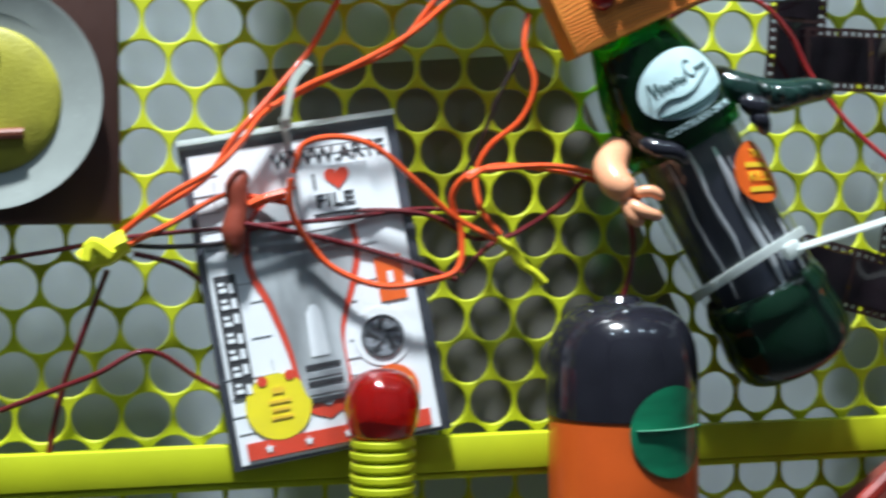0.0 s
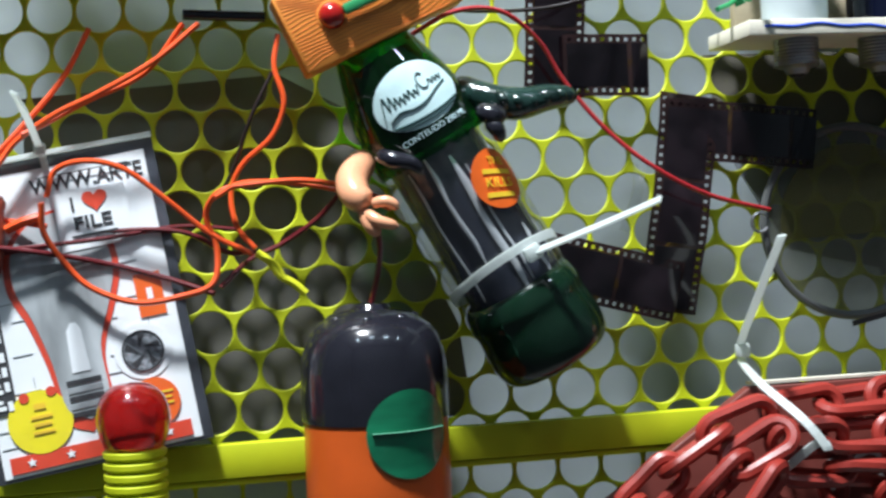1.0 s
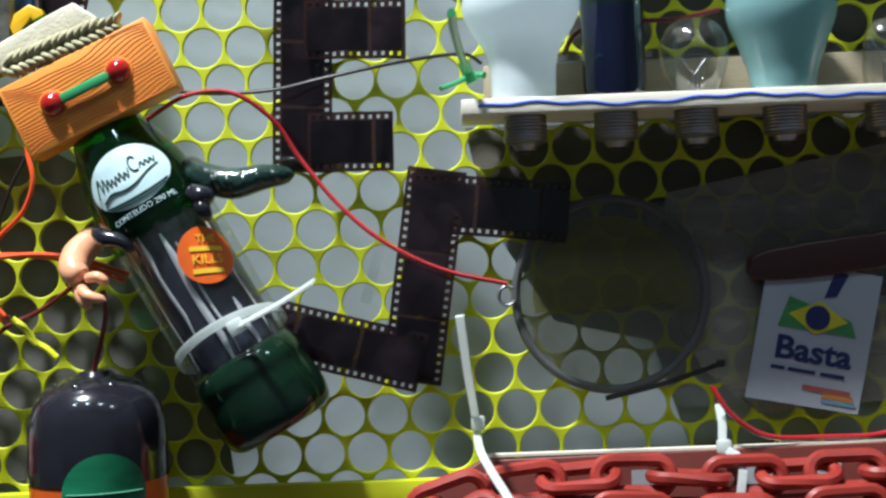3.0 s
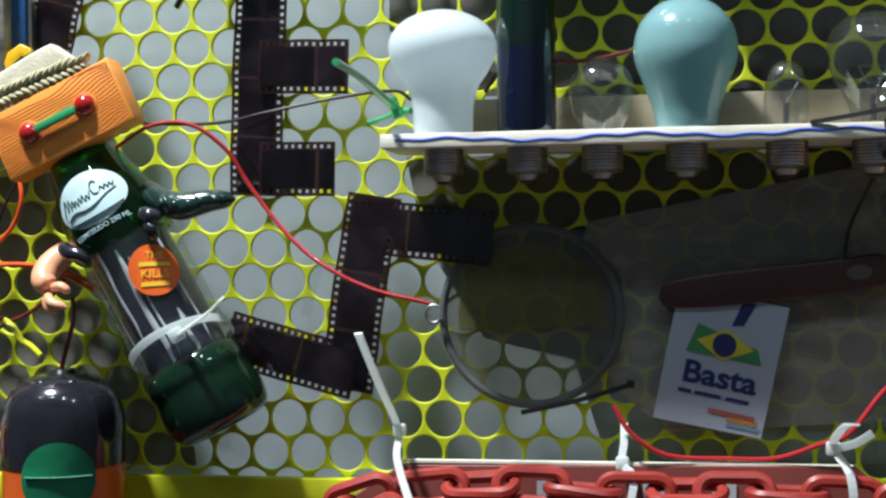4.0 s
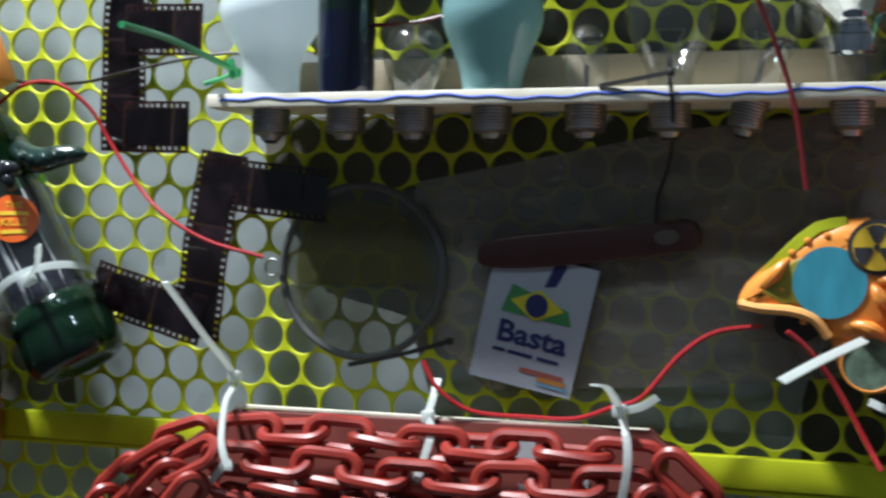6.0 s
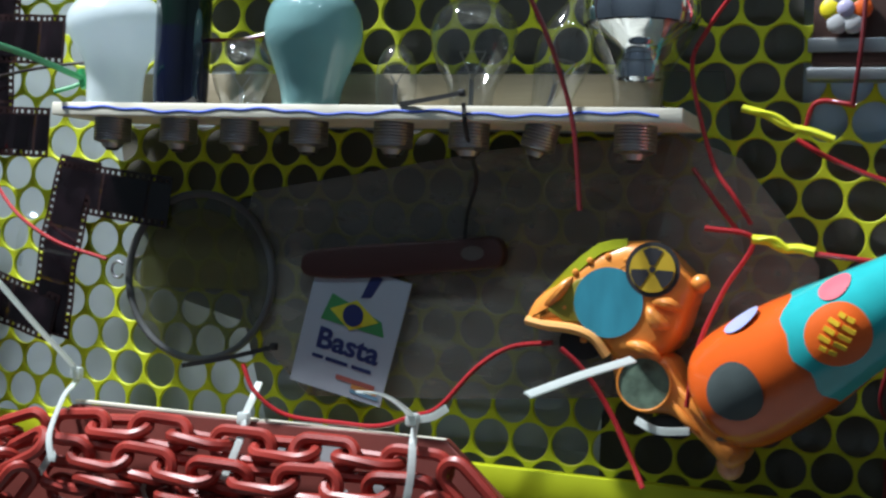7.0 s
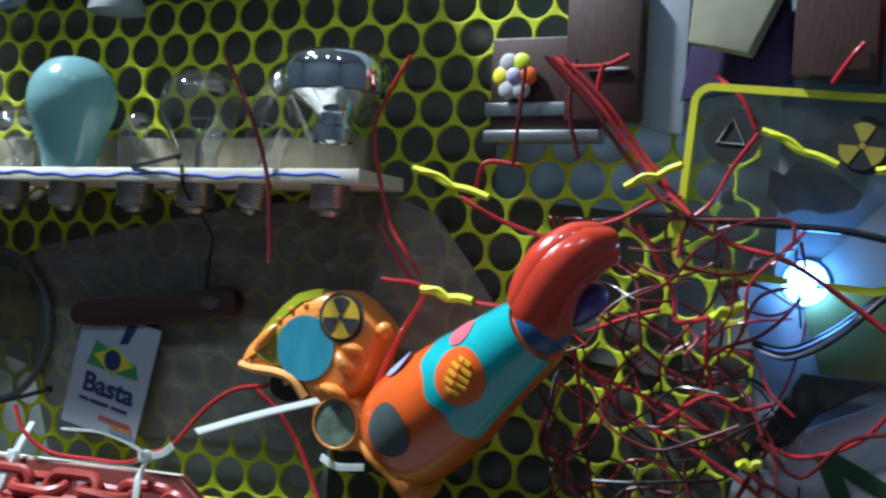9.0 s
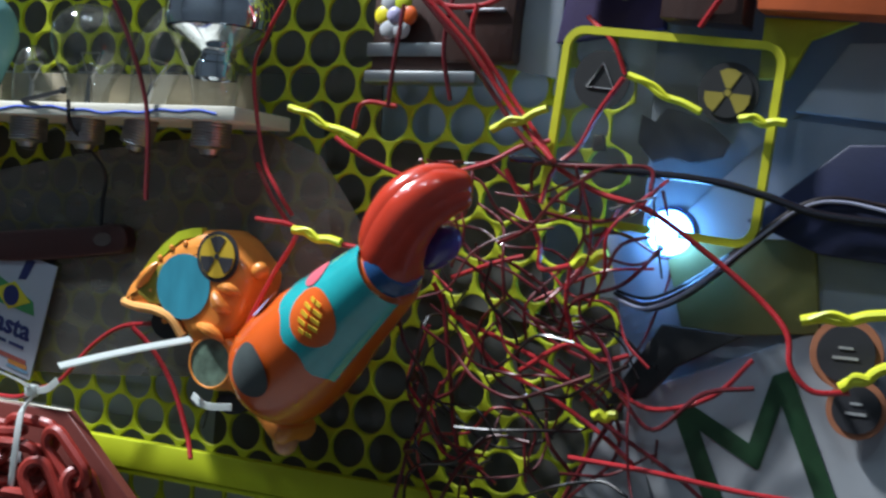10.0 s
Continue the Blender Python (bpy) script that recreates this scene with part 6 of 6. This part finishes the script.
# ---- wires ----
WIRES = [
    ("orange_wire", -0.022, [(-0.318, 1.405), (-0.342, 1.385), (-0.371, 1.369), (-0.394, 1.359), (-0.414, 1.346), (-0.425, 1.332), (-0.439, 1.318), (-0.461, 1.305), (-0.483, 1.288)]),
    ("orange_wire", -0.018, [(-0.326, 1.405), (-0.347, 1.380), (-0.376, 1.367), (-0.399, 1.355), (-0.411, 1.349)]),
    ("orange_wire", -0.014, [(-0.375, 1.405), (-0.390, 1.379), (-0.410, 1.355), (-0.427, 1.336), (-0.444, 1.313), (-0.475, 1.294), (-0.488, 1.283)]),
    ("orange_wire", -0.016, [(-0.486, 1.279), (-0.461, 1.291), (-0.433, 1.306), (-0.417, 1.304), (-0.401, 1.301)]),
    ("dark_wire", -0.014, [(-0.541, 1.275), (-0.515, 1.279), (-0.480, 1.285), (-0.433, 1.289), (-0.377, 1.293), (-0.333, 1.298), (-0.303, 1.295)]),
    ("brown_wire", -0.012, [(-0.543, 1.201), (-0.516, 1.211), (-0.495, 1.219), (-0.478, 1.228), (-0.465, 1.226), (-0.448, 1.214), (-0.434, 1.208), (-0.423, 1.211)]),
    ("dark_wire", -0.008, [(-0.491, 1.269), (-0.503, 1.238), (-0.514, 1.208), (-0.525, 1.158)]),
    ("black_wire", -0.012, [(-0.480, 1.281), (-0.461, 1.280), (-0.433, 1.282), (-0.422, 1.290)]),
    ("dark_wire", -0.012, [(-0.478, 1.277), (-0.456, 1.270), (-0.434, 1.251), (-0.420, 1.228), (-0.412, 1.216)]),
    ("orange_wire", -0.024, [(-0.400, 1.316), (-0.395, 1.330), (-0.379, 1.334), (-0.360, 1.329), (-0.340, 1.313), (-0.318, 1.294), (-0.295, 1.281)]),
    ("orange_wire", -0.024, [(-0.402, 1.313), (-0.402, 1.298), (-0.393, 1.282), (-0.380, 1.268), (-0.357, 1.259), (-0.334, 1.261), (-0.317, 1.267), (-0.314, 1.285), (-0.319, 1.303), (-0.313, 1.314), (-0.299, 1.319)]),
    ("orange_wire", -0.030, [(-0.314, 1.312), (-0.299, 1.319), (-0.272, 1.318), (-0.248, 1.313), (-0.221, 1.302)]),
    ("orange_wire", -0.033, [(-0.305, 1.317), (-0.272, 1.319), (-0.245, 1.315), (-0.219, 1.305)]),
    ("orange_wire", -0.020, [(-0.276, 1.399), (-0.279, 1.381), (-0.275, 1.362), (-0.282, 1.344), (-0.298, 1.330), (-0.305, 1.315), (-0.303, 1.297), (-0.294, 1.284)]),
    ("black_wire", -0.012, [(-0.280, 1.379), (-0.293, 1.354), (-0.302, 1.330), (-0.310, 1.315)]),
    ("dark_wire", -0.012, [(-0.246, 1.313), (-0.259, 1.299), (-0.279, 1.286), (-0.297, 1.278), (-0.313, 1.264)]),
    ("dark_wire", -0.018, [(-0.425, 1.291), (-0.397, 1.286), (-0.368, 1.279), (-0.339, 1.270), (-0.316, 1.261)]),
    ("dark_wire", -0.014, [(-0.425, 1.288), (-0.397, 1.292), (-0.368, 1.297), (-0.332, 1.295), (-0.309, 1.283), (-0.294, 1.283)]),
    ("brown_wire", -0.045, [(-0.237, 1.251), (-0.232, 1.269), (-0.230, 1.284), (-0.232, 1.297)]),
    ("black_wire", -0.030, [(-0.207, 1.412), (-0.170, 1.408), (-0.133, 1.408), (-0.104, 1.413), (-0.061, 1.421), (-0.025, 1.425), (-0.013, 1.419)]),
    ("red_wire", -0.028, [(-0.208, 1.394), (-0.182, 1.407), (-0.156, 1.407), (-0.134, 1.391), (-0.120, 1.369), (-0.098, 1.341), (-0.073, 1.319), (-0.041, 1.302), (-0.003, 1.292)]),
    ("dark_wire", -0.030, [(0.034, 1.422), (0.041, 1.434), (0.055, 1.439), (0.079, 1.439), (0.099, 1.439), (0.123, 1.444)]),
    ("red_wire", -0.030, [(0.110, 1.230), (0.121, 1.213), (0.142, 1.200), (0.178, 1.198), (0.206, 1.199), (0.230, 1.208), (0.247, 1.215), (0.268, 1.240), (0.288, 1.254), (0.315, 1.259)]),
    ("red_wire", -0.062, [(0.331, 1.259), (0.343, 1.248), (0.358, 1.227), (0.373, 1.200), (0.381, 1.186)]),
    ("dark_wire", -0.070, [(0.300, 1.464), (0.315, 1.434), (0.327, 1.401), (0.334, 1.375), (0.340, 1.336)]),
    ("red_wire", -0.050, [(0.417, 1.463), (0.400, 1.439), (0.393, 1.417), (0.407, 1.368), (0.421, 1.347), (0.430, 1.333)]),
    ("red_wire", -0.050, [(0.405, 1.330), (0.431, 1.325), (0.417, 1.297), (0.407, 1.271), (0.403, 1.251), (0.400, 1.231)]),
    ("red_wire", -0.045, [(0.460, 1.319), (0.483, 1.317), (0.504, 1.315), (0.520, 1.310)]),
    ("red_wire", -0.040, [(0.451, 1.380), (0.467, 1.371), (0.486, 1.363), (0.502, 1.358)]),
    ("red_wire", -0.040, [(0.395, 1.363), (0.409, 1.345), (0.422, 1.329)]),
    ("red_wire", -0.045, [(0.506, 1.460), (0.533, 1.433), (0.552, 1.409), (0.571, 1.388), (0.589, 1.372)]),
    ("red_wire", -0.042, [(0.510, 1.461), (0.537, 1.434), (0.556, 1.409), (0.574, 1.388), (0.589, 1.371)]),
    ("dark_wire", -0.038, [(0.499, 1.462), (0.524, 1.435), (0.545, 1.408), (0.565, 1.385), (0.584, 1.371)]),
    ("red_wire", -0.030, [(0.581, 1.371), (0.610, 1.357), (0.639, 1.349), (0.670, 1.329), (0.698, 1.308), (0.714, 1.292), (0.718, 1.276), (0.729, 1.265), (0.746, 1.266)]),
    ("red_wire", -0.035, [(0.622, 1.417), (0.608, 1.399), (0.597, 1.381), (0.584, 1.368), (0.580, 1.349)]),
    ("red_wire", -0.020, [(0.592, 1.453), (0.609, 1.438), (0.617, 1.421)]),
    ("red_wire", -0.030, [(0.658, 1.445), (0.669, 1.459), (0.674, 1.465)]),
    ("red_wire", -0.030, [(0.605, 1.215), (0.649, 1.214), (0.694, 1.210), (0.723, 1.209)]),
    ("red_wire", -0.030, [(0.531, 1.458), (0.529, 1.442), (0.537, 1.426), (0.542, 1.414)]),
    ("red_wire", -0.030, [(0.502, 1.462), (0.513, 1.457), (0.531, 1.458), (0.544, 1.464)]),
    ("red_wire", -0.025, [(0.479, 1.401), (0.459, 1.402), (0.453, 1.387)]),
    ("red_wire", -0.030, [(0.521, 1.363), (0.545, 1.370), (0.562, 1.380), (0.578, 1.384)]),
    ("dark_wire", -0.030, [(0.513, 1.462), (0.512, 1.433), (0.518, 1.404)]),
    ("dark_wire", -0.030, [(0.482, 1.459), (0.481, 1.429), (0.478, 1.400)]),
    ("red_wire", -0.030, [(0.526, 1.305), (0.553, 1.315), (0.570, 1.320)]),
    ("red_wire", -0.030, [(0.573, 1.258), (0.600, 1.275), (0.617, 1.268), (0.632, 1.272)]),
    ("red_wire", -0.030, [(0.556, 1.367), (0.568, 1.346), (0.576, 1.328), (0.579, 1.314), (0.598, 1.317)]),
    ("red_wire", -0.030, [(0.598, 1.316), (0.597, 1.296), (0.600, 1.281), (0.597, 1.272)]),
    ("dark_wire", -0.020, [(0.618, 1.292), (0.596, 1.280), (0.572, 1.287)]),
    ("dark_wire", -0.020, [(0.518, 1.295), (0.525, 1.257), (0.531, 1.213), (0.543, 1.179)]),
    ("dark_wire", -0.020, [(0.503, 1.261), (0.501, 1.235), (0.525, 1.212), (0.556, 1.191)]),
    ("red_wire", -0.020, [(0.510, 1.301), (0.523, 1.283), (0.552, 1.273), (0.581, 1.263), (0.608, 1.248), (0.629, 1.226)]),
    ("red_wire", -0.020, [(0.530, 1.283), (0.550, 1.260), (0.582, 1.245), (0.613, 1.230), (0.637, 1.215)]),
    ("dark_wire", -0.025, [(0.629, 1.251), (0.649, 1.235), (0.672, 1.256), (0.698, 1.262)]),
    ("dark_wire", -0.020, [(0.600, 1.191), (0.617, 1.224), (0.631, 1.250), (0.642, 1.267)]),
    ("red_wire", -0.020, [(0.624, 1.253), (0.647, 1.245), (0.676, 1.255), (0.695, 1.276)]),
    ("dark_wire", -0.020, [(0.616, 1.236), (0.639, 1.224), (0.662, 1.210), (0.675, 1.200)]),
]
KIND = {
    "orange_wire": (M_OWIRE, 0.0016, "thin orange red electric wire looping over the panel"),
    "red_wire": (M_RWIRE, 0.0014, "thin red electric wire strung across the panel"),
    "dark_wire": (M_DWIRE, 0.0013, "thin dark red electric wire strung across the panel"),
    "brown_wire": (M_DWIRE, 0.0014, "thin brown red wire hanging on the panel"),
    "black_wire": (M_BWIRE, 0.0012, "thin black electric wire strung across the panel"),
}
rng = random.Random(4)
for kind, y, pts in WIRES:
    material, r, label = KIND[kind]
    o = Vector((pts[0][0], y, pts[0][1]))
    line = [Vector((x, y + 0.004 * math.sin(1.3 * i + len(pts)), z)) - o for i, (x, z) in enumerate(pts)]
    solo("wire", tube(bmesh.new(), glide(line, 6), r * rng.uniform(0.9, 1.15), 8), material, Matrix.Translation(o), label, "wire", "wires over the panel")


def tangle():
    """Loose ends of wire tangled to the right of the rocket."""
    for k in range(70):
        x, z = rng.uniform(0.505, 0.625), rng.uniform(1.19, 1.36)
        y, a = rng.uniform(-0.045, -0.010), rng.uniform(0, 6.28)
        pts = []
        for i in range(rng.randint(4, 6)):
            pts.append((x, y, z))
            a += rng.uniform(-1.0, 1.0)
            x += 0.024 * math.cos(a)
            z += 0.021 * math.sin(a)
            y = max(-0.05, min(-0.008, y + rng.uniform(-0.012, 0.012)))
            x, z = max(0.505, min(0.645, x)), max(1.17, min(1.37, z))
        o = Vector(pts[0])
        m, r, label = KIND["red_wire" if k % 8 == 0 else "black_wire" if k % 4 == 3 else "dark_wire"]
        solo("wire", tube(bmesh.new(), glide([Vector(p) - o for p in pts], 5), r * rng.uniform(0.5, 0.95), 6), m, Matrix.Translation(o), label, "wire", "wires over the panel")


tangle()


def cables():
    pts = [(0.5590, -0.0340, 1.3730), (0.5910, -0.0340, 1.3710), (0.6220, -0.0330, 1.3690), (0.6680, -0.0320, 1.3660), (0.6970, -0.0300, 1.3600), (0.7250, -0.0280, 1.3520), (0.7650, -0.0260, 1.3490)]
    o = Vector(pts[0])
    solo("cable", tube(bmesh.new(), [p - o for p in glide(pts, 6)], 0.0022, 10), M_BLACK, Matrix.Translation(o), "black round cable crossing the clear case", "cable")
    for k in range(7):
        d = 6 * k
        pts = [(0.6200, -0.0200, 1.3040), (0.6390, -0.0200, 1.3000), (0.6630, -0.0200, 1.3120), (0.6910, -0.0200, 1.3360), (0.7150, -0.0200, 1.3550), (0.7340, -0.0200, 1.3600), (0.7590, -0.0200, 1.3570)]
        pts = [Vector(p) + Vector((0, -0.004 * math.sin(k * 2.1), 0.0016 * (k - 3) * (0.4 + 0.35 * math.sin(i + k)))) for i, p in enumerate(pts)]
        o = pts[0].copy()
        solo("wire", tube(bmesh.new(), [p - o for p in glide(pts, 6)], 0.0009, 6), M_LAV if k % 2 else M_BWIRE, Matrix.Translation(o), "pale thin lamp lead bundled with others", "wire", "lamp leads")


cables()

TWISTS = [
    (-0.502, 1.273, -0.481, 1.283, -0.020, 0.006),
    (-0.293, 1.282, -0.268, 1.258, -0.014, 0.0022),
    (0.422, 1.396, 0.471, 1.379, -0.050, 0.0022),
    (0.431, 1.325, 0.464, 1.319, -0.050, 0.0026),
    (0.551, 1.387, 0.583, 1.399, -0.045, 0.0022),
    (0.600, 1.317, 0.619, 1.325, -0.035, 0.0026),
    (0.623, 1.419, 0.663, 1.400, -0.035, 0.0020),
    (0.682, 1.398, 0.706, 1.396, -0.030, 0.0022),
    (0.721, 1.299, 0.763, 1.305, -0.030, 0.0028),
    (0.742, 1.268, 0.764, 1.280, -0.030, 0.0028),
    (0.616, 1.238, 0.629, 1.240, -0.030, 0.0026),
]
for x0, z0, x1, z1, y, r in TWISTS:
    o, d = Vector((x0, y, z0)), Vector((x1 - x0, 0, z1 - z0))
    t = thing("twist_tie", Matrix.Translation(o), "yellow plastic sleeve on a twisted wire end", "wire tie", "yellow wire ties")
    side = Vector((-d.z, 0, d.x)).normalized()
    pts = [d * f + side * 0.0012 * math.sin(f * 9) for f in (0, 0.25, 0.5, 0.75, 1.0)]
    part("sleeve", tube(bmesh.new(), glide(pts, 4), r, 8), M_YTIE, t)
    part("fold", tube(bmesh.new(), [p + Vector((0, -r * 0.7, 0)) for p in glide([d * 0.1, d * 0.35 + side * r, d * 0.6 - side * r * 0.5], 4)], r * 0.6, 6), M_YTIE, t)
